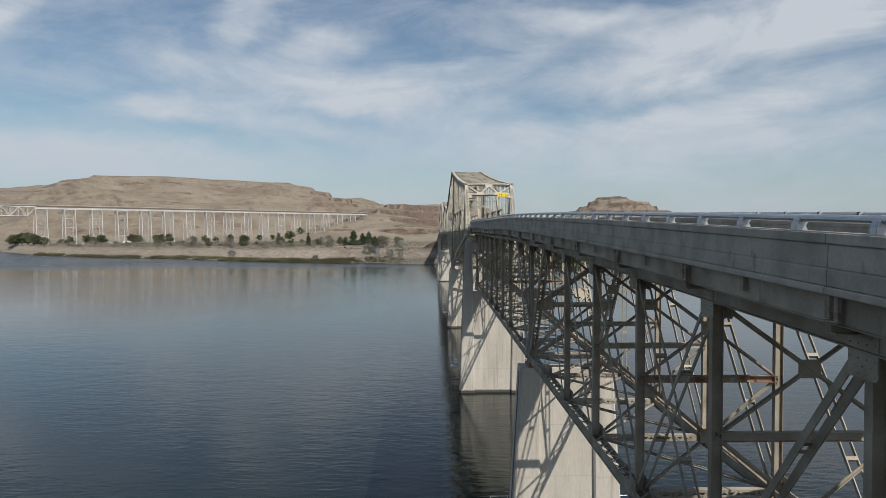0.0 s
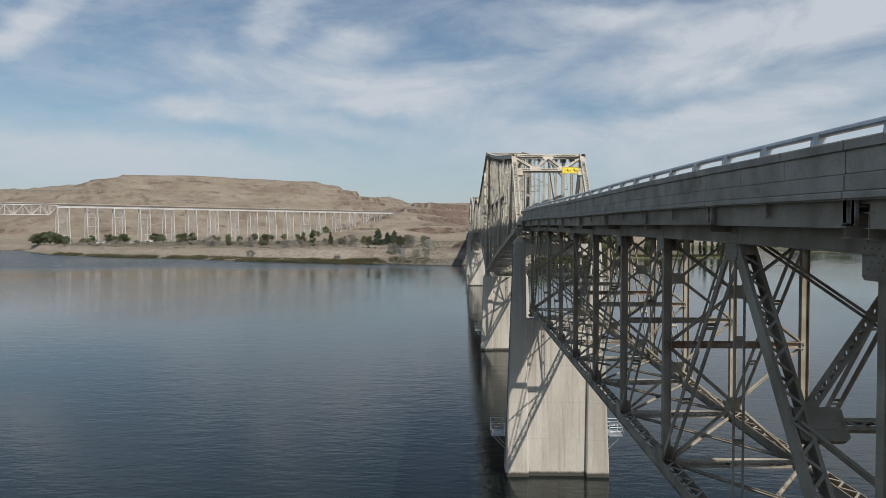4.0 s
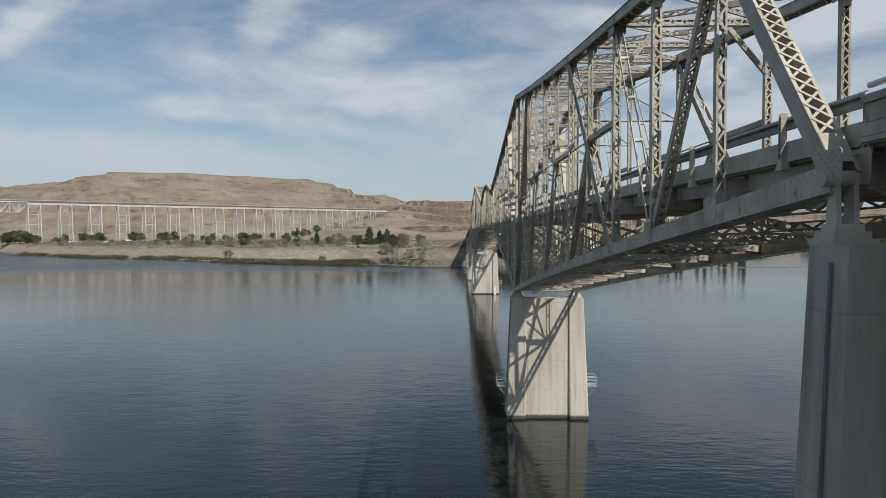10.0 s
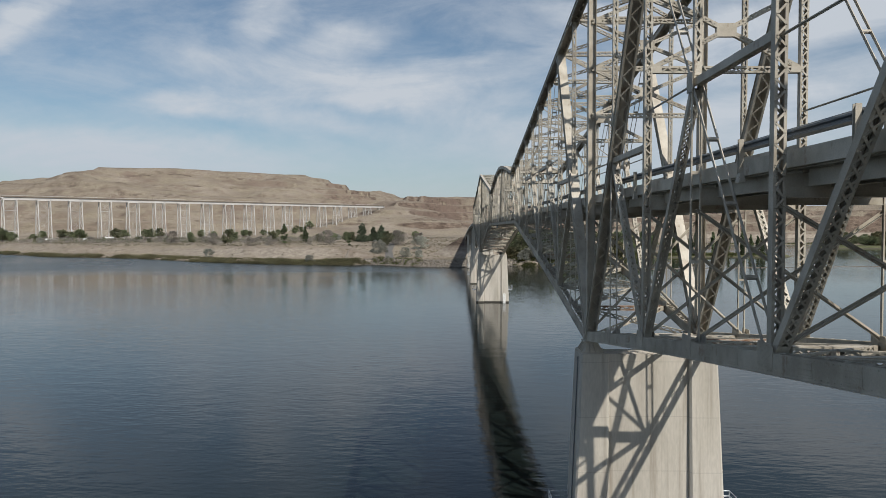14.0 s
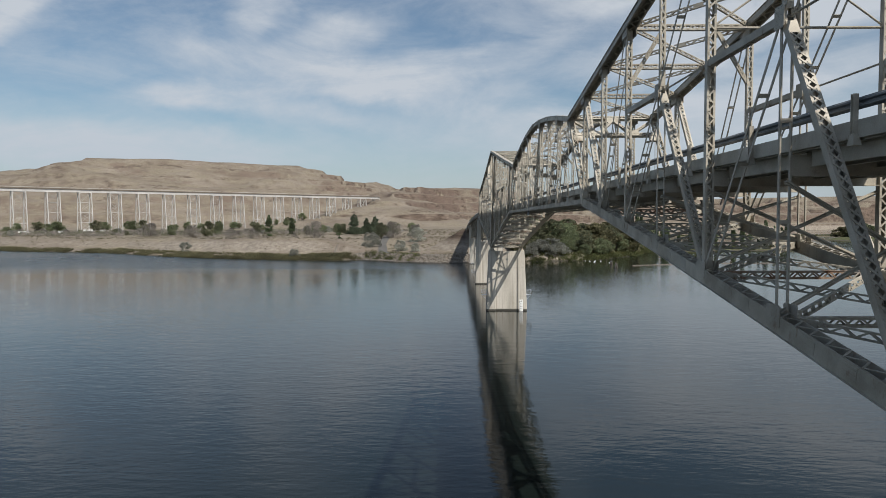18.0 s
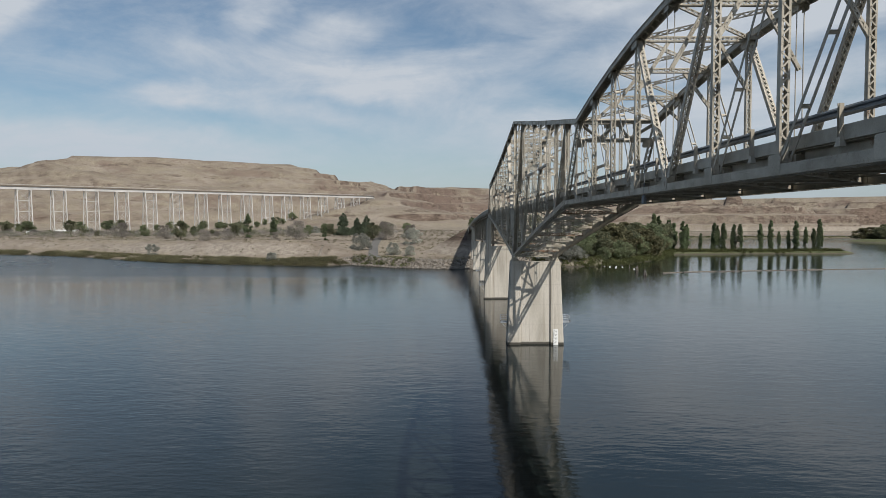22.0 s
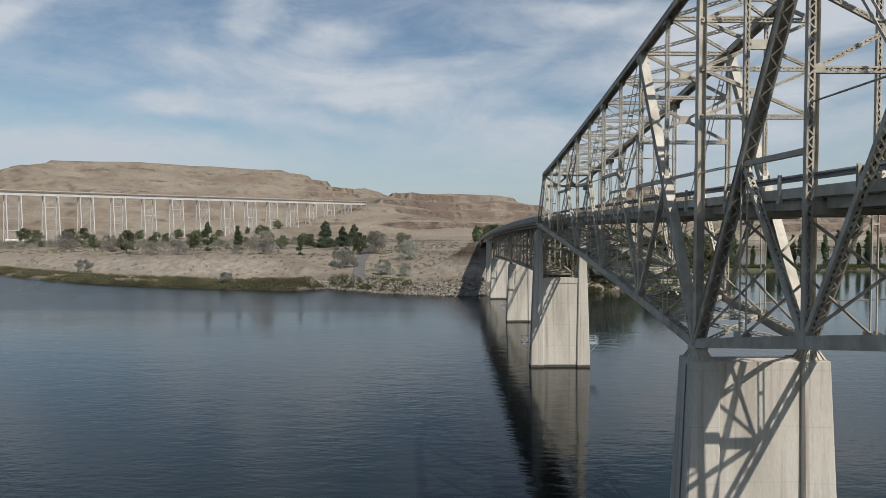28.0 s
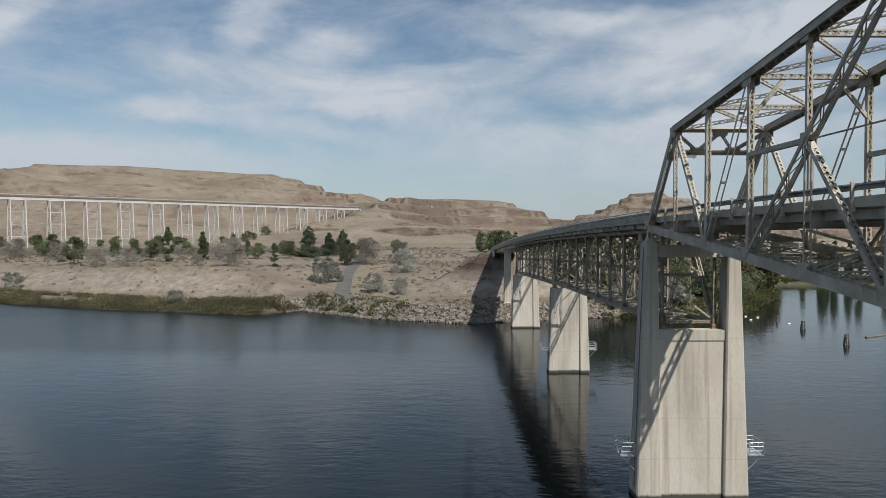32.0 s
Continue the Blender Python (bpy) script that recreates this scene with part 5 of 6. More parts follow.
def build_ground():
    cx, cy = -10.0, 120.0
    az = np.concatenate([np.linspace(-46, 46, 520), np.linspace(46, 314, 91)[1:-1]]) * np.pi / 180
    rad = np.concatenate([[60, 120], np.linspace(180, 520, 190), np.linspace(522, 1000, 130)[1:], np.geomspace(1004, 4700, 170)])
    A, R = np.meshgrid(az, rad)
    x, y = cx + R * np.sin(A), cy + R * np.cos(A)
    z = ground_z(x, y)
    na = len(az)
    v = np.concatenate([[[cx, cy, -5.0]], np.stack([x.ravel(), y.ravel(), z.ravel()], 1)])
    i = np.arange(na)
    f = [(0, int(1 + (k + 1) % na), int(1 + k)) for k in range(na)]
    for r in range(len(rad) - 1):
        b = 1 + r * na
        q = np.stack([b + i, b + (i + 1) % na, b + na + (i + 1) % na, b + na + i], 1)
        f += q.tolist()
    me = bpy.data.meshes.new("ground")
    me.from_pydata(v.tolist(), [], f)
    me.materials.append(GROUND)
    me.polygons.foreach_set("use_smooth", [True] * len(me.polygons))
    me.update()
    return tagged(new("ground", me), "dry tan grassland, river bluffs and basalt hills", "ground", kind="structure")


build_ground()


def road_strip(name, line, half, label):
    """A road laid on the ground along a line of (x, y)."""
    pts = []
    for (x0, y0), (x1, y1) in zip(line, line[1:]):
        n = max(2, int(math.hypot(x1 - x0, y1 - y0) / 4))
        pts += [(x0 + (x1 - x0) * i / n, y0 + (y1 - y0) * i / n) for i in range(n)]
    g = Geo()
    for i, (x, y) in enumerate(pts):
        a, b = pts[max(0, i - 1)], pts[min(len(pts) - 1, i + 1)]
        t = Vector((b[0] - a[0], b[1] - a[1], 0)).normalized()
        nn = Vector((t.y, -t.x, 0))
        for e in (-half, -half / 2, 0, half / 2, half):
            p = Vector((x, y, 0)) + nn * e
            g.v.append((p.x, p.y, float(ground_z(p.x, p.y)) + 0.22))
        if i:
            k = 5 * i
            g.f += [(k + j - 5, k + j - 4, k + j + 1, k + j) for j in range(4)]
    g.f = [q[::-1] for q in g.f]
    return tagged(new(name, g.mesh(name, ROADGREY)), label, "road", kind="structure")


ROADGREY = material("faded_asphalt", [(0.115, 0.11, 0.105), (0.15, 0.145, 0.138)], 1.0, scale=0.4, fine=6, bump=0.1, spec=0.05)
road_strip("ramp_road", [(-48, 366), (-52, 382), (-57, 430), (-60, 520), (-66, 600), (-56, 680), (-30, 720), (6, 740)], 2.6, "faded grey asphalt lane down to the river")

# ---- river ----
WATER = bpy.data.materials.new("river_water")
WATER.use_nodes = True


def build_water(m):
    n, l = m.node_tree.nodes, m.node_tree.links
    b = n["Principled BSDF"]
    b.inputs["Base Color"].default_value = (0.0080, 0.0120, 0.0112, 1)
    b.inputs["IOR"].default_value = 1.33
    b.inputs["Specular IOR Level"].default_value = 0.62
    g = n.new("ShaderNodeNewGeometry")

    def noise_of(scale, stretch, turn, detail, rough=0.5):
        mp = n.new("ShaderNodeMapping"); mp.inputs["Scale"].default_value = stretch; mp.inputs["Rotation"].default_value = (0, 0, turn)
        l.new(g.outputs["Position"], mp.inputs[0])
        a = n.new("ShaderNodeTexNoise"); a.inputs["Scale"].default_value = scale; a.inputs["Detail"].default_value = detail
        a.inputs["Roughness"].default_value = rough
        l.new(mp.outputs[0], a.inputs["Vector"])
        return a.outputs["Fac"]

    def span(src, a, b2, c, d):
        k = n.new("ShaderNodeMapRange")
        for name, v in (("From Min", a), ("From Max", b2), ("To Min", c), ("To Max", d)):
            k.inputs[name].default_value = v
        l.new(src, k.inputs["Value"])
        return k.outputs["Result"]

    def bump(height, strength, distance, under=None):
        k = n.new("ShaderNodeBump"); k.inputs["Distance"].default_value = distance
        if isinstance(strength, float):
            k.inputs["Strength"].default_value = strength
        else:
            l.new(strength, k.inputs["Strength"])
        l.new(height, k.inputs["Height"])
        if under:
            l.new(under, k.inputs["Normal"])
        return k.outputs[0]

    wind = noise_of(0.011, (1, 0.55, 1), 0.3, 6)              # slicks and ruffled stretches
    pos = n.new("ShaderNodeSeparateXYZ"); l.new(g.outputs["Position"], pos.inputs[0])
    edge = n.new("ShaderNodeMath"); edge.operation = "MULTIPLY_ADD"; edge.inputs[1].default_value = 130.0
    l.new(noise_of(0.010, (0.5, 1.6, 1), 0.1, 5), edge.inputs[0]); l.new(pos.outputs["Y"], edge.inputs[2])
    far = n.new("ShaderNodeMath"); far.operation = "MULTIPLY"
    l.new(span(edge.outputs[0], 315.0, 360.0, 0.0, 1.0), far.inputs[0]); l.new(span(pos.outputs["X"], 25.0, -30.0, 0.0, 1.0), far.inputs[1])
    small = bump(noise_of(1.5, (0.40, 1.0, 1), 0.35, 3), span(wind, 0.38, 0.62, 0.09, 0.19), 0.17)
    swell = bump(noise_of(0.45, (0.5, 1.0, 1), 0.30, 2), span(wind, 0.35, 0.62, 0.065, 0.10), 0.42, small)
    slow = bump(noise_of(0.10, (0.7, 1.0, 1), -0.25, 2), 0.03, 0.9, swell)
    l.new(slow, b.inputs["Normal"])
    gloss = n.new("ShaderNodeMath"); gloss.operation = "MULTIPLY_ADD"; gloss.inputs[1].default_value = 0.17
    l.new(far.outputs[0], gloss.inputs[0]); l.new(span(wind, 0.36, 0.64, 0.05, 0.11), gloss.inputs[2])
    l.new(gloss.outputs[0], b.inputs["Roughness"])


build_water(WATER)
g = Geo()
g.v = [(-4600, -4600, 0), (4600, -4600, 0), (4600, 4600, 0), (-4600, 4600, 0)]
g.f = [(0, 1, 2, 3)]
tagged(new("water", g.mesh("water", WATER)), "calm dark blue river with fine ripples", "water", kind="structure")

# ---- foliage ----
def leaf_material(name, dark, light, dry=None):
    m = bpy.data.materials.new(name)
    m.use_nodes = True
    n, l = m.node_tree.nodes, m.node_tree.links
    b = n["Principled BSDF"]
    b.inputs["Roughness"].default_value, b.inputs["Specular IOR Level"].default_value = 0.75, 0.25
    g = n.new("ShaderNodeNewGeometry")
    r = n.new("ShaderNodeValToRGB")
    e = r.color_ramp.elements
    e[0].color, e[1].color = (*dark, 1), (*light, 1)
    if dry:
        k = e.new(0.93)
        k.color = (*light, 1)
        e[-1].color = (*dry, 1)
    l.new(g.outputs["Random Per Island"], r.inputs[0])
    o = n.new("ShaderNodeObjectInfo")
    k = n.new("ShaderNodeMapRange"); k.inputs["To Min"].default_value, k.inputs["To Max"].default_value = 0.78, 1.2
    l.new(o.outputs["Random"], k.inputs[0])
    patch = n.new("ShaderNodeTexNoise"); patch.inputs["Scale"].default_value = 0.07; patch.inputs["Detail"].default_value = 4
    l.new(g.outputs["Position"], patch.inputs["Vector"])
    p = n.new("ShaderNodeMapRange"); p.inputs["From Min"].default_value, p.inputs["From Max"].default_value = 0.3, 0.7
    p.inputs["To Min"].default_value, p.inputs["To Max"].default_value = 0.7, 1.3
    l.new(patch.outputs["Fac"], p.inputs[0])
    mu = n.new("ShaderNodeMath"); mu.operation = "MULTIPLY"
    l.new(k.outputs[0], mu.inputs[0]); l.new(p.outputs[0], mu.inputs[1])
    h = n.new("ShaderNodeHueSaturation")
    l.new(r.outputs[0], h.inputs["Color"]); l.new(mu.outputs[0], h.inputs["Value"])
    l.new(h.outputs[0], b.inputs["Base Color"])
    tr = n.new("ShaderNodeBsdfTranslucent")                  # light through the leaf
    l.new(h.outputs[0], tr.inputs["Color"])
    ms = n.new("ShaderNodeMixShader"); ms.inputs[0].default_value = 0.5
    l.new(b.outputs[0], ms.inputs[1]); l.new(tr.outputs[0], ms.inputs[2])
    l.new(ms.outputs[0], n["Material Output"].inputs["Surface"])
    return m


LEAF = leaf_material("green_leaves", (0.119, 0.145, 0.083), (0.254, 0.288, 0.164), (0.288, 0.258, 0.149))
PINE = leaf_material("dark_conifer", (0.070, 0.091, 0.063), (0.153, 0.182, 0.118))
POPLAR = leaf_material("poplar_leaves", (0.089, 0.116, 0.065), (0.211, 0.255, 0.136))
OLIVE = leaf_material("grey_green_leaves", (0.101, 0.110, 0.065), (0.231, 0.239, 0.151), (0.350, 0.294, 0.166))
SILVER_LEAF = leaf_material("silver_leaves", (0.239, 0.244, 0.207), (0.460, 0.460, 0.405))
TWIG = leaf_material("bare_twigs", (0.202, 0.179, 0.156), (0.423, 0.386, 0.340))
SCRUB = leaf_material("bank_scrub", (0.086, 0.084, 0.045), (0.195, 0.181, 0.103), (0.256, 0.215, 0.131))
SAGE = leaf_material("sagebrush", (0.131, 0.123, 0.079), (0.273, 0.246, 0.171), (0.410, 0.341, 0.232))
REED = leaf_material("reeds", (0.070, 0.086, 0.033), (0.178, 0.187, 0.077), (0.311, 0.265, 0.124))
BARK = material("grey_bark", [(0.09, 0.075, 0.06), (0.15, 0.13, 0.11)], 0.95, scale=3, fine=18, bump=0.3)
rng = np.random.default_rng(7)


def leaf_quads(centres, size, gen, flat=0.0):
    """Small four-sided leaves of random turn at the given places: vertices and faces."""
    n = len(centres)
    a = gen.normal(size=(n, 3)); a[:, 2] *= 1 - flat
    a /= np.linalg.norm(a, axis=1)[:, None]
    b = np.cross(a, gen.normal(size=(n, 3)))
    b /= np.linalg.norm(b, axis=1)[:, None] + 1e-9
    s = size * gen.uniform(0.6, 1.35, size=(n, 1))
    a, b = a * s, b * s * 0.62
    v = np.stack([centres - a, centres + b, centres + a, centres - b], 1).reshape(-1, 3)
    f = np.arange(4 * n).reshape(n, 4)
    return v, f


def leaf_mesh(name, v, f, mat):
    me = bpy.data.meshes.new(name)
    me.from_pydata(v.tolist(), [], f.tolist())
    me.materials.append(mat)
    me.update()
    return me


def crown_points(gen, clumps, per, spread):
    pts = []
    for c, r in clumps:
        d = gen.normal(size=(per, 3))
        d /= np.linalg.norm(d, axis=1)[:, None]
        rad = r * gen.uniform(0.35, 1.0, size=(per, 1)) ** 0.6
        pts.append(np.array(c) + d * rad * np.array([1, 1, spread]))
    return np.concatenate(pts)


def make_tree(name, label, category, height, shape, mat, seed, leaf=0.34, dense=1.0):
    """A tapered trunk with limbs and a crown of many small leaves; shape(t) is the crown's radius at the fraction t of its height."""
    gen = np.random.default_rng(seed)
    t = thing(name, label, category)
    low = shape["low"] * height
    lean = gen.normal(size=2) * 0.02 * height
    trunk = Geo()
    segs = 6
    top = height * 0.86
    path = [Vector((lean[0] * k / segs + gen.normal() * 0.02 * height * (k > 0) * 0.4, lean[1] * k / segs + gen.normal() * 0.02 * height * (k > 0) * 0.4, -0.5 + (top + 0.5) * k / segs)) for k in range(segs + 1)]
    r0 = shape["trunk"] * height
    for k in range(segs):
        trunk.tube(path[k], path[k + 1], r0 * (1 - 0.85 * k / segs), r0 * (1 - 0.85 * (k + 1) / segs), 7)
    clumps = []
    n = int(shape["clumps"] * dense)
    limbs = Geo()
    for i in range(n):
        u = gen.uniform(0, 1) ** shape.get("bias", 0.9)
        z = low + (height - low) * u
        rad = shape["r"](u) * height
        ang = gen.uniform(0, 2 * math.pi)
        rr = rad * math.sqrt(gen.uniform(0.05, 1.0)) * gen.uniform(0.8, 1.15)
        cr = max(0.35, rad * shape.get("clump", 0.38)) * gen.uniform(0.7, 1.2)
        c = (lean[0] * z / height + rr * math.cos(ang), lean[1] * z / height + rr * math.sin(ang), min(z, height - cr * 0.4))
        clumps.append((c, cr))
        if i % 3 == 0 and rr > 0.4:
            k = min(segs - 1, int(max(0.0, z - 0.25 * rr) / top * segs))
            q = path[k] + (path[k + 1] - path[k]) * 0.5
            if q.z < z:
                limbs.tube(q, Vector(c), r0 * 0.28 * (1 - 0.7 * z / height), r0 * 0.08, 5)
    part("trunk", trunk, BARK, t)
    if limbs.v:
        part("branching", limbs, BARK, t)
    pts = crown_points(gen, clumps, int(shape["per"]), shape.get("flat", 0.75))
    pts = pts[pts[:, 2] > low * 0.6]
    v, f = leaf_quads(pts, leaf, gen)
    part("crown", leaf_mesh("crown", v, f, mat), mat, t)
    return t


SHAPES = {
    "broad": dict(low=0.16, trunk=0.022, clumps=46, per=125, r=lambda u: 0.40 * math.sin(math.pi * min(1, 0.12 + 0.86 * u)) ** 0.7, clump=0.42),
    "conifer": dict(low=0.05, trunk=0.022, clumps=120, per=110, r=lambda u: 0.33 * (1 - u) ** 0.75 + 0.03, clump=0.46, flat=0.55, bias=1.25),
    "column": dict(low=0.06, trunk=0.018, clumps=44, per=110, r=lambda u: 0.135 * math.sin(math.pi * min(1, 0.2 + 0.78 * u)) ** 0.6 + 0.01, clump=0.6),
    "poplar": dict(low=0.02, trunk=0.013, clumps=84, per=100, r=lambda u: 0.074 * math.sin(math.pi * min(1, 0.16 + 0.80 * u)) ** 0.55 + 0.006, clump=0.62, flat=1.3),
    "bush": dict(low=0.0, trunk=0.02, clumps=40, per=110, r=lambda u: 0.62 * math.sqrt(max(0.0, 1 - 0.85 * u * u)), clump=0.34),
    "twig": dict(low=0.02, trunk=0.02, clumps=44, per=110, r=lambda u: 0.62 * math.sqrt(max(0.0, 1 - 0.8 * u * u)), clump=0.36),
}
KINDS = {  # shape, material, name, label, category, height, leaf
    "b": ("broad", LEAF, "broadleaf_tree", "round green broadleaf tree on the dry river terrace", "tree", 11.5, 0.26),
    "p": ("conifer", PINE, "conifer_tree", "dark green dense conifer on the dry river terrace", "tree", 15, 0.30),
    "c": ("column", POPLAR, "columnar_tree", "narrow green upright tree on the dry river terrace", "tree", 13, 0.25),
    "o": ("broad", OLIVE, "olive_tree", "grey-green tree with sparse crown on the terrace", "tree", 10, 0.25),
    "g": ("twig", TWIG, "bare_shrub", "grey leafless bushy shrub on the terrace", "shrub", 8, 0.17),
    "s": ("bush", SILVER_LEAF, "silver_shrub", "silvery grey rounded shrub on the bank", "shrub", 8, 0.25),
    "w": ("bush", SILVER_LEAF, "silver_shrub", "silvery grey rounded shrub on the bank", "shrub", 8, 0.25),
    "l": ("poplar", POPLAR, "poplar_tree", "tall slim dark green poplar by the water", "poplar", 19, 0.26),
    "d": ("bush", SCRUB, "bank_shrub", "dense dark olive shrub on the river bank", "shrub", 6, 0.25),
}
masters = {}


def plant(kind, x, y, h, k=0, wide=1.0):
    """A copy of one of three trees of the kind, scaled to the height h and turned."""
    key = (kind, k % 3)
    z = float(ground_z(x, y)) - 0.15
    shape, mat, name, label, cat, tall, leaf = KINDS[kind]
    s = h / tall
    m = Matrix.Translation((x, y, z)) @ Matrix.Rotation((k * 2.399) % 6.283, 4, "Z") @ Matrix.Diagonal((s * wide, s * wide, s, 1))
    if key not in masters:
        t = make_tree(name, label, cat, tall, SHAPES[shape], mat, 100 + 7 * (k % 3) + sum(ord(c) for c in kind), leaf)
        t.matrix_basis = m
        tagged(t, group={"tree": "terrace trees", "shrub": "bank shrubs", "poplar": "poplars"}[cat])
        masters[key] = t
        t["first"] = True
        return t
    c = copy_thing(masters[key], Matrix.Identity(4))
    c.scale = (1, 1, 1)
    c.matrix_basis = m
    return c


TERRACE = [(-139, 461, 16.0, "c"), (-122, 456, 13.5, "c"), (-98, 414, 10.9, "g"), (-85, 430, 10.0, "c"), (-86, 503, 16.5, "p"), (-79, 524, 13.4, "p"),
           (-74, 540, 15.0, "p"), (-101, 514, 11.5, "b"), (-106, 485, 11.0, "b"), (-62, 408, 9.9, "s"), (-61, 465, 12.0, "o"), (-53, 470, 12.4, "g"),
           (-44, 545, 13.9, "b"), (-34, 431, 10.0, "s"), (-60, 531, 13.0, "b"), (-153, 479, 10.9, "o"), (-140, 425, 7.2, "g"), (-186, 472, 13.0, "o")]
TERRACE2 = [(-206, 495, 10.0, "g"), (-158, 437, 7.0, "g"), (-42, 384, 6.5, "s"), (-33, 379, 5.4, "s"), (-248, 559, 14.0, "b"), (-266, 558, 12.0, "g"),
            (-214, 570, 11.3, "b"), (-235, 643, 13.0, "b"), (-184, 604, 11.0, "b"), (-120, 517, 9.0, "c"), (-119, 492, 7.2, "o"), (-92, 490, 8.6, "o"),
            (-69, 640, 12.9, "b"), (40, 560, 13, "l"), (46, 575, 12, "b"), (58, 590, 12, "b"), (-101, 371, 5.2, "w"), (-183, 424, 7.0, "w"), (-111, 418, 4.5, "g"), (-54, 500, 11, "o"), (-40, 520, 9, "g")]
for k, (x, y, h, kind) in enumerate(TERRACE + TERRACE2):
    plant(kind, x, y, h * (0.72 if kind == "b" else 0.95), k)
# the brushy belt below the viaduct
for k in range(60):
    f = k / 59
    x = -455 + 330 * f + rng.normal() * 7
    y = shore_y(x) + 95 + 110 * f + rng.normal() * 26
    plant("gogggsogb"[k % 9], x, float(y), float(rng.uniform(2.8, 6.0)), k, 1.2)
for k in range(34):
    f = k / 33
    x = -560 + 330 * f + rng.normal() * 8
    y = 1341.3 + 1.2635 * x - 5 - 60 * rng.random()
    if y - float(shore_y(x)) > 30:
        plant("bbob"[k % 4], x, float(y), float(rng.uniform(8, 14)), k + 5, 1.25)
for k in range(9):                                           # trees by the road beyond the bridge
    plant("cbcb"[k % 4], 9 + 3.0 * k + rng.normal(), 610 + 18 * rng.random(), float(rng.uniform(11, 15)), k)
for k in range(9):
    plant("bo"[k % 2], -500 - 9 * k + rng.normal() * 4, 672 + 9 * k + rng.normal() * 6, float(rng.uniform(11, 17)), k, 1.2)
# the woods and the poplar spit on the east side
for k in range(100):
    f = rng.random()
    x = 24 + 112 * f
    y = float(shore_y(x)) + 10 + 60 * rng.random() ** 1.3
    plant("bbodbo"[k % 6], x, y, float(rng.uniform(11, 19)) * (0.62 if y - shore_y(x) < 18 else 1.0), k, 1.1)
POPLARS = [(128, 500, 25), (133, 505, 24), (139, 503, 27), (144, 508, 25), (148, 500, 26), (152, 504, 24), (155, 487, 13.7), (164, 486, 20), (167, 488, 19), (170, 486, 20), (177, 486, 19), (180, 483, 18)]
SILVER_EAST = [(31, 357, 6.0), (36, 359, 8.0), (42, 360, 8.5), (47, 361, 6.5)]
POPLARS2 = [(194, 484, 18.2), (199, 481, 20.5), (205, 482, 13), (212, 483, 13.7), (215, 480, 20), (222, 481, 16), (228, 482, 15), (231, 481, 21)]
for k, (x, y, h) in enumerate(POPLARS + POPLARS2):
    plant("l", x, y, h, k)
for k, (x, y, h) in enumerate(SILVER_EAST):
    plant("s", x, y, h, k, 1.2)
for k in range(26):
    plant("dsbo"[k % 4], 480 + 200 * rng.random(), 705 + 55 * rng.random(), float(rng.uniform(6, 15)), k, 1.3)
for k in range(40):
    plant("bodbb"[k % 5], 428 + 150 * rng.random(), 722 + 36 * rng.random(), float(rng.uniform(10, 16)), k, 1.35)


def scatter(name, label, places, radius, tall, per, leaf, mat, category):
    """Countless low bushes joined in one object."""
    at = np.array(places)
    n = len(at)
    z = np.maximum(ground_z(at[:, 0], at[:, 1]), -0.2)
    d = rng.normal(size=(n, per, 3))
    d /= np.linalg.norm(d, axis=2)[:, :, None]
    d *= rng.uniform(0.3, 1.0, size=(n, per, 1)) ** 0.5
    d[:, :, 2] = np.abs(d[:, :, 2])
    c = np.stack([at[:, 0], at[:, 1], z], 1)[:, None] + d * np.array([radius, radius, tall]) * at[:, 2][:, None, None]
    v, f = leaf_quads(c.reshape(-1, 3), leaf, rng)
    return tagged(new(name, leaf_mesh(name, v, f, mat)), label, category, kind="stuff")


def along_shore(x0, x1, n, d0, d1):
    x = x0 + (x1 - x0) * rng.random(n)
    y = shore_y(x) + d0 + (d1 - d0) * rng.random(n)
    return np.stack([x, y, rng.uniform(0.6, 1.4, n)], 1).tolist()


def patchy(places, least):
    """Keeps the places where a slow noise runs high, so that bare bank shows between clumps."""
    at = np.array(places)
    return at[fractal(at[:, 0] / 13.0, at[:, 1] / 9.0, 131, 4) > least].tolist()


scatter("bank_scrub", "dense olive and brown scrub along the water's edge", patchy(along_shore(-430, -62, 2100, -0.5, 8.5), 0.42) + patchy(along_shore(-150, -66, 900, 2, 13.5), 0.56), 1.5, 1.7, 90, 0.19, SCRUB, "scrub")
scatter("bluff_scrub", "dark low scrub at the foot of the bluffs", along_shore(-250, -70, 300, 13, 18), 1.3, 1.3, 60, 0.2, SCRUB, "scrub")
scatter("reed_bank", "green and yellow reeds at the water's edge", along_shore(24, 150, 420, -1, 8) + along_shore(-60, -30, 60, 0, 8), 1.5, 1.8, 80, 0.24, REED, "reeds")
spit = [(112 + 134 * u, 474 + 10 * u + rng.normal() * 2.6, float(rng.uniform(0.6, 1.3))) for u in rng.random(1100)]
isle = [(210 + 330 * u, 850 + 16 * u + rng.normal() * 2.6, float(rng.uniform(0.8, 1.6))) for u in rng.random(300)]
scatter("spit_reeds", "green reeds and low brush on a narrow spit", spit + isle, 1.5, 1.7, 60, 0.26, REED, "reeds")
brush = []
for f in rng.random(1250):
    x = -475 + 350 * f
    brush.append((x, float(shore_y(x)) + 84 + 120 * f + float(rng.normal()) * 24, float(rng.uniform(0.4, 1.2))))
scatter("brush_belt", "grey-brown leafless brush below the viaduct", brush[:900], 2.8, 3.8, 110, 0.22, TWIG, "brush")
scatter("green_brush", "grey-green brush below the viaduct", brush[900:], 2.7, 4.6, 120, 0.24, OLIVE, "brush")
x, y = -420 + 640 * rng.random(16000), 340 + 420 * rng.random(16000) ** 1.4
d = y - shore_y(x)
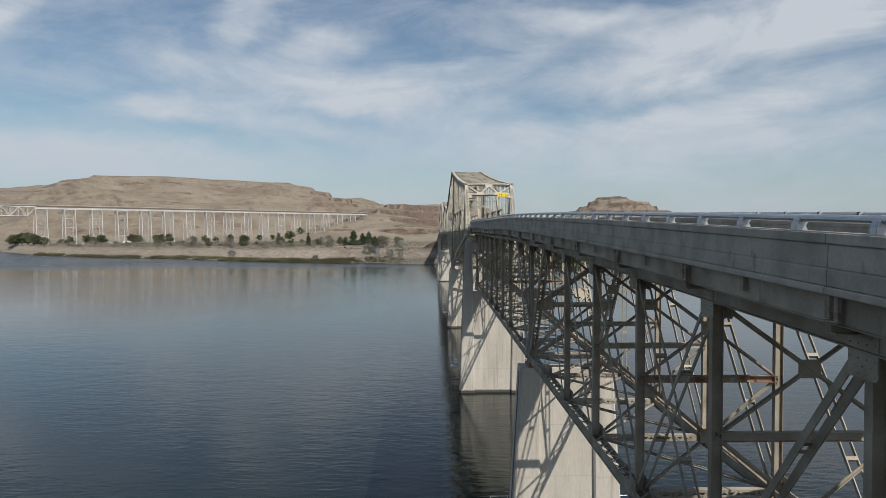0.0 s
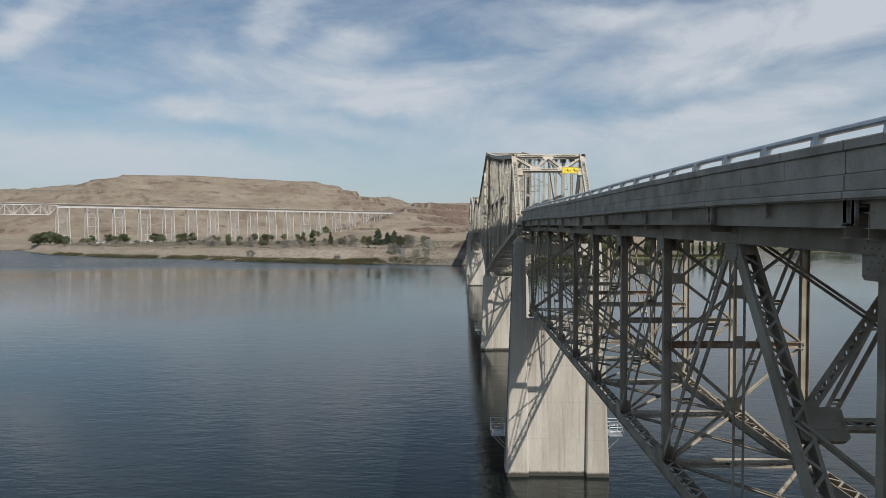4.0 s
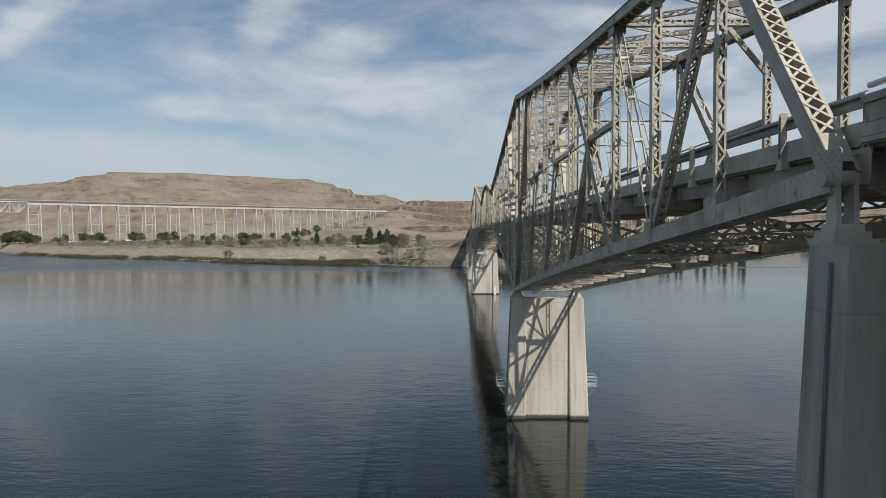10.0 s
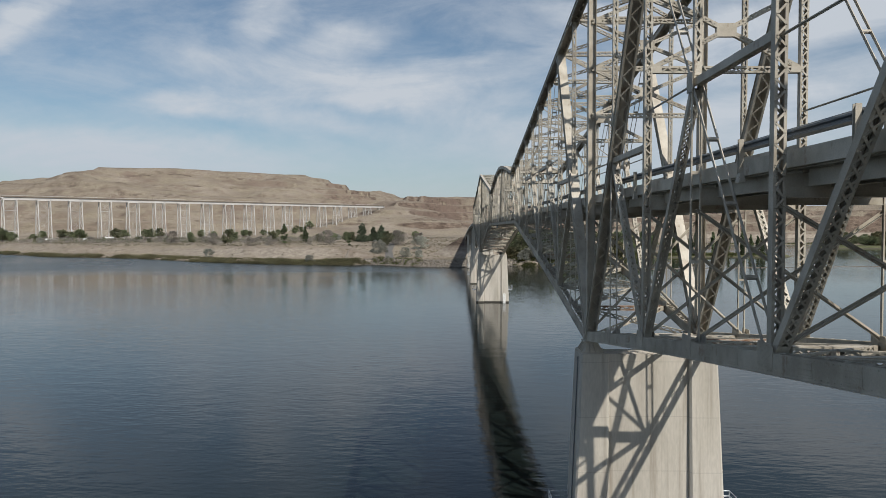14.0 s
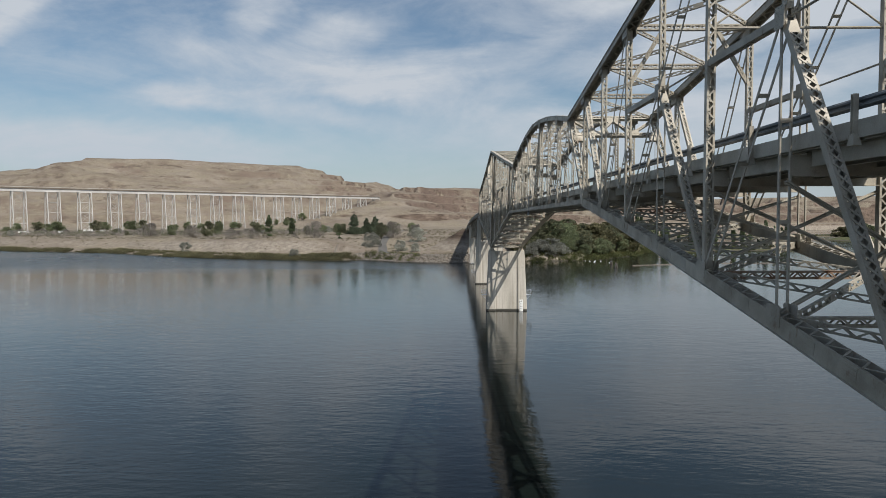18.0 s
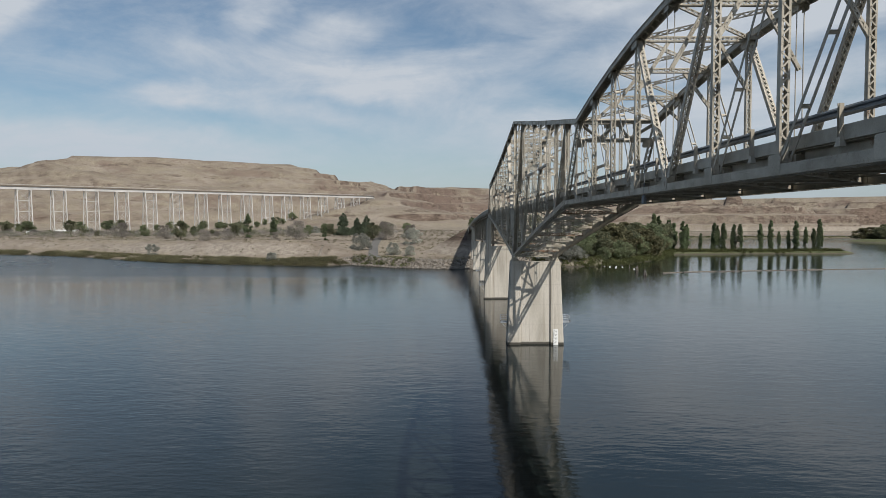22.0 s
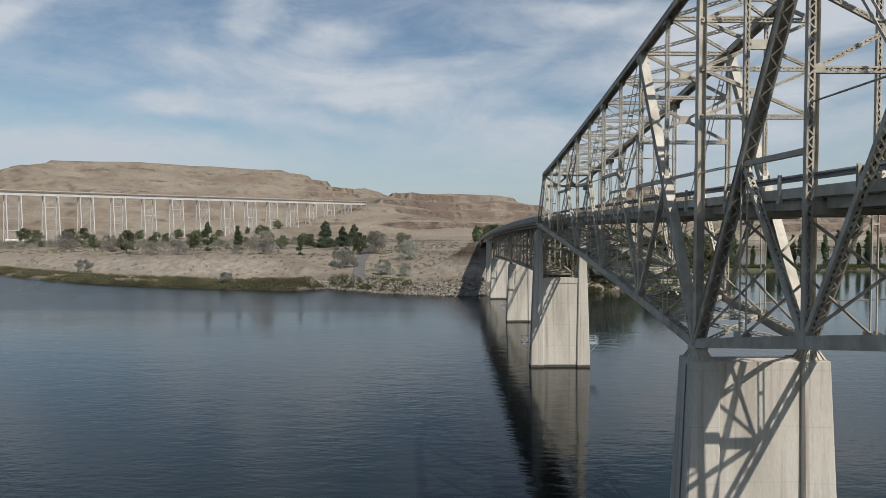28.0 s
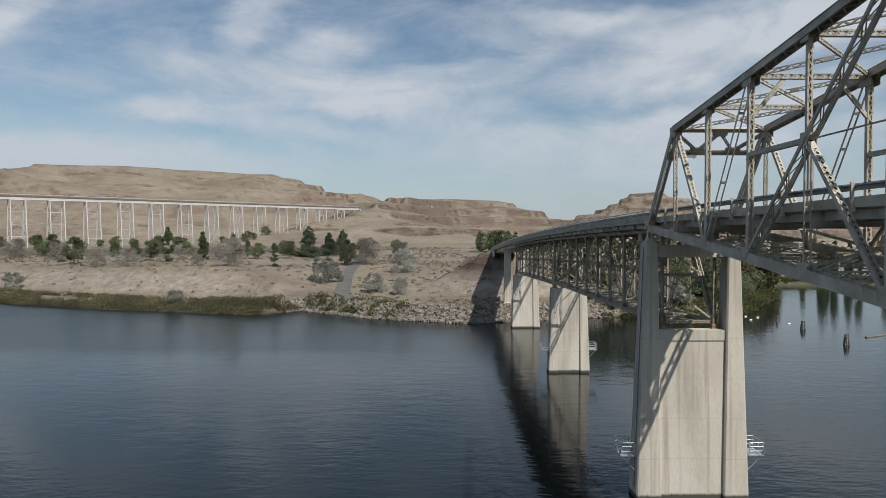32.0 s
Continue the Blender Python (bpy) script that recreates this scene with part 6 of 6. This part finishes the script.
keep = (d > np.where(x > -60, 6, 26)) & ~((np.abs(x + 56) < 5) & (y < 600)) & ~((np.abs(x) < 5.2) & (y > 370))
keep &= rng.random(16000) < 0.25 + 0.75 * (fractal(x / 24.0, y / 24.0, 77, 3) > 0.5)
sage = np.stack([x, y, rng.uniform(0.5, 1.5, 16000)], 1)[keep][:7500].tolist()
scatter("sagebrush", "pale sagebrush and dry grass tufts over the terrace", sage, 0.8, 0.6, 30, 0.17, SAGE, "sagebrush")

# riprap below the bridge
ROCK = material("bank_rock", [(0.104, 0.088, 0.072), (0.176, 0.156, 0.132), (0.240, 0.216, 0.188)], 0.95, scale=0.8, fine=5, bump=0.3)
g = Geo()
rx = -66 + 92 * rng.random(2600)
ry = shore_y(rx) - 1.0 + 9.5 * rng.random(2600) ** 1.3
for x, y, z in zip(rx.tolist(), ry.tolist(), ground_z(rx, ry).tolist()):
    r = float(rng.uniform(0.22, 0.62))
    o = Vector((x, y, z + r * 0.25))
    k = len(g.v)
    m = Euler(rng.uniform(0, 6.28, 3).tolist()).to_matrix()
    for sx in (-1, 1):
        for sy in (-1, 1):
            for sz in (-1, 1):
                g.v.append(tuple(o + m @ Vector((sx * r * rng.uniform(0.6, 1.1), sy * r * rng.uniform(0.6, 1.0), sz * r * rng.uniform(0.5, 0.8)))))
    g.f += [tuple(k + i for i in q) for q in ((0, 1, 3, 2), (4, 6, 7, 5), (0, 4, 5, 1), (2, 3, 7, 6), (0, 2, 6, 4), (1, 5, 7, 3))]
tagged(new("riprap", g.mesh("riprap", ROCK)), "loose grey-brown rock armour along the bank", "rocks", kind="stuff")

# ---- railway viaduct ----
viaduct = thing("railway_viaduct", "long silver steel trestle viaduct with plate girders across the valley", "viaduct")
VD = Vector((21.667, 27.377, 0)).normalized()                     # along the line
VN = Vector((VD.y, -VD.x, 0))                               # towards the bridge


def via_at(x):
    return Vector((x, 1082.41 + 1.26354 * (x + 204.87), 0))


def via_top(x):
    return 61.9 + 0.0142 * (x + 204.87)


def via_bar(name, p, q, w, parent=viaduct, mat=None):
    d = (Vector(q) - Vector(p)).normalized()
    a = d.orthogonal().normalized()
    g = Geo()
    g.bar(p, q, a, w / 2, d.cross(a), w / 2)
    return part(name, g, mat or SILVER, parent)


TOWER_X = [-204.87 - 21.667 * i for i in range(14, -4, -1)]
for i, x in enumerate(TOWER_X):
    c = via_at(x)
    top = via_top(x) - 3.2
    tower = new("trestle_tower")
    tower.parent = viaduct
    legs = {}
    for a in (-1, 1):
        for b in (-1, 1):
            base_c = c + VD * (a * 6.7)
            z0 = min(float(ground_z((base_c + VN * (b * 6)).x, (base_c + VN * (b * 6)).y)), top - 4) - 1
            spread = 2.6 + (top - z0) * 0.07
            p = Vector((*(base_c + VN * (b * spread)).xy, z0))
            q = Vector((*(base_c + VN * (b * 2.6)).xy, top))
            legs[a, b] = (p, q)
            via_bar("leg", p, q, 0.85, tower)
    rows = max(1, round((top - legs[1, 1][0].z) / 10.5))
    for k in range(rows + 1):
        at = {key: p.lerp(q, k / rows) for key, (p, q) in legs.items()}
        nx = {key: p.lerp(q, min(1, (k + 1) / rows)) for key, (p, q) in legs.items()}
        for u, v in (((-1, 1), (1, 1)), ((-1, -1), (1, -1)), ((-1, 1), (-1, -1)), ((1, 1), (1, -1))):
            if k:
                via_bar("strut", at[u], at[v], 0.32, tower)
            if k < rows:
                via_bar("brace", at[u], nx[v], 0.22, tower)
                via_bar("brace", at[v], nx[u], 0.22, tower)
spots = []
for x in TOWER_X:
    spots += [x - 6.7 * VD.x, x + 6.7 * VD.x]
spots.append(-138.0)
for a, b in zip(spots, spots[1:]):
    pa, pb = via_at(a), via_at(b)
    for side in (-1, 1):
        p = pa + VN * (side * 1.9) + Z * (via_top(a) - 1.6)
        q = pb + VN * (side * 1.9) + Z * (via_top(b) - 1.6)
        part("plate_girder", wide_beam(Geo(), p + VD * 0.1, q - VD * 0.1, deep=0.6, wide=2.9, across=Z, t=0.12), SILVER, viaduct)
p, q = via_at(-900) + Z * via_top(-900), via_at(-136) + Z * via_top(-136)
g = Geo()
g.bar(p + Z * 0.60, q + Z * 0.60, VN, 2.6, Z, 0.65)
part("track_deck", g, TIMBER, viaduct, "dark timber track deck")
for side in (-1, 1):
    g = Geo()
    g.bar(p + VN * side * 2.55 + Z * 2.1, q + VN * side * 2.55 + Z * 2.1, Z, 0.08, VN, 0.08)
    part("walkway_rail", g, SILVER, viaduct)
# the deeper river spans beyond the last tower
x0 = TOWER_X[0] - 6.7 * VD.x
for n in range(4):
    xa, xb = x0 - 48.0 * n, x0 - 48.0 * (n + 1)
    steps = 8
    for side in (-1, 1):
        nodes = []
        for k in range(steps + 1):
            x = xa + (xb - xa) * k / steps
            o = via_at(x) + VN * (side * 2.6)
            nodes.append((o + Z * (via_top(x) - 0.6), o + Z * (via_top(x) - 12.5)))
        for k in range(steps):
            via_bar("truss_chord", nodes[k][0], nodes[k + 1][0], 0.9)
            if 0 < k < steps - 1:
                via_bar("truss_chord", nodes[k][1], nodes[k + 1][1], 0.8)
            u, v = (nodes[k][1], nodes[k + 1][0]) if k % 2 else (nodes[k][0], nodes[k + 1][1])
            if 0 < k < steps - 1 or k in (0, steps - 1):
                via_bar("truss_diagonal", u, v, 0.75)
            if k:
                via_bar("truss_post", nodes[k][0], nodes[k][1], 0.55)
    pier_x = xb
    o = via_at(pier_x)
    g = Geo()
    g.box((o.x, o.y, (via_top(pier_x) - 13) / 2 - 2), VD * 2.4, VN * 4.5, (0, 0, (via_top(pier_x) - 13) / 2 + 2))
    part("stone_pier", g, CONCRETE, viaduct)

# ---- small things on and by the water ----
def dolphin(x, y, n, h):
    t = thing("piling_cluster", "weathered timber piles standing in the river", "pilings", "pilings", at=(x, y, 0))
    for i in range(n):
        a = 2 * math.pi * i / max(1, n)
        g = Geo()
        low = 1.0 if n > 1 else 0.0
        g.tube((low * math.cos(a), low * math.sin(a), -3), (0.3 * low * math.cos(a), 0.3 * low * math.sin(a), h * (0.85 + 0.15 * math.sin(3 * a + 1))), 0.2, 0.16, 9)
        part("pile", g, TIMBER, t)
    if n > 1:
        g = Geo()
        g.tube((0, 0, h * 0.62), (0, 0, h * 0.72), 0.52, n=12)
        part("cable_wrap", g, GALVDARK, t)


dolphin(67.4, 340.9, 1, 1.8)
dolphin(66.7, 327.4, 6, 2.1)
dolphin(63.5, 305.2, 6, 2.2)
boom = [(73.5, 314.4), (84, 319.8), (100, 323.4), (132, 330.6), (163, 336.5), (230, 346), (330, 352)]
for (xa, ya), (xb, yb) in zip(boom, boom[1:]):
    n = max(1, round(math.hypot(xb - xa, yb - ya) / 11))
    for i in range(n):
        p = Vector((xa + (xb - xa) * i / n, ya + (yb - ya) * i / n, 0.05))
        q = Vector((xa + (xb - xa) * (i + 0.94) / n, ya + (yb - ya) * (i + 0.94) / n, 0.05))
        log = thing("boom_log", "dark floating log of a boom on the river", "log", "log boom", at=tuple(p))
        g = Geo()
        g.tube((0, 0, 0), q - p, 0.24, 0.2, 9)
        part("timber", g, TIMBER, log)
for x, y in ((64.3, 352.0), (66.7, 350.0), (68.2, 336.5), (59.6, 355.0), (61.0, 350.6), (62.1, 344.4)):
    f = thing("mooring_float", "small white float lying on the river", "float", "floats", at=(x, y, 0.1))
    g = Geo()
    g.tube((-0.3, 0, 0), (0.3, 0, 0), 0.2, n=10)
    part("float_body", g, WHITE, f)

# navigation light below the main span and a small green sign on the far rail
nav = thing("navigation_lamp", "grey navigation lamp hung below the bridge on a pipe", "lamp", at=(-3.75, 82.9, 0))
g = Geo()
g.tube((0, 0, 22.5), (0, 0, 24.7), 0.035, n=8)
part("pipe", g, GALVDARK, nav)
g = Geo()
g.tube((0, 0, 22.35), (0, 0, 22.75), 0.15, 0.13, 12)
g.tube((0, 0, 22.75), (0, 0, 22.9), 0.15, 0.05, 12)
part("lamp_housing", g, GALVDARK, nav)
GREEN = material("green_sign_sheet", [(0.02, 0.20, 0.13), (0.03, 0.26, 0.17)], 0.45, scale=3, fine=20, bump=0)
gs = thing("marker_sign", "small green marker sign with a white bar on the rail", "sign", at=(3.25, 83.0, road_z(83.0) + 1.35))
g = Geo()
g.box((0, 0, 0), (0.3, 0, 0), (0, 0.01, 0), (0, 0, 0.2))
part("board", g, GREEN, gs)
g = Geo()
g.box((0.02, -0.014, 0.0), (0.2, 0, 0), (0, 0.004, 0), (0, 0, 0.06))
part("lettering_bar", g, WHITE, gs)
g = Geo()
g.bar((0.0, 0.02, -1.2), (0.0, 0.02, 0.2), X, 0.02, Y, 0.02)
part("sign_post", g, GALV, gs)

# a few white trailers by the viaduct's foot
for k, (x, y, w) in enumerate(((-436, 655, 9), (-422, 664, 7), (-402, 662, 8), (-415, 735, 10), (-380, 700, 7))):
    z = float(ground_z(x, y))
    t = thing("camp_trailer", "small white trailer parked beneath the viaduct", "trailer", "trailers", at=(x, y, z))
    t.rotation_euler = (0, 0, 0.6 + k)
    g = Geo()
    g.loft(ring_at(-w / 2, w / 2, -1.25, 1.25, 0.6, 0.2), ring_at(-w / 2, w / 2, -1.25, 1.25, 2.9, 0.2))
    part("body", g, WHITE, t)
    g = Geo()
    g.box((0, -1.262, 2.0), (w * 0.3, 0, 0), (0, 0.01, 0), (0, 0, 0.3))
    part("window_band", g, BLACK, t)
    for sx in (-0.4, 0.9):
        for sy in (-1.0, 1.0):
            g = Geo()
            g.tube((sx, sy - 0.12, 0.35), (sx, sy + 0.12, 0.35), 0.35, n=12)
            part("wheel", g, BLACK, t)
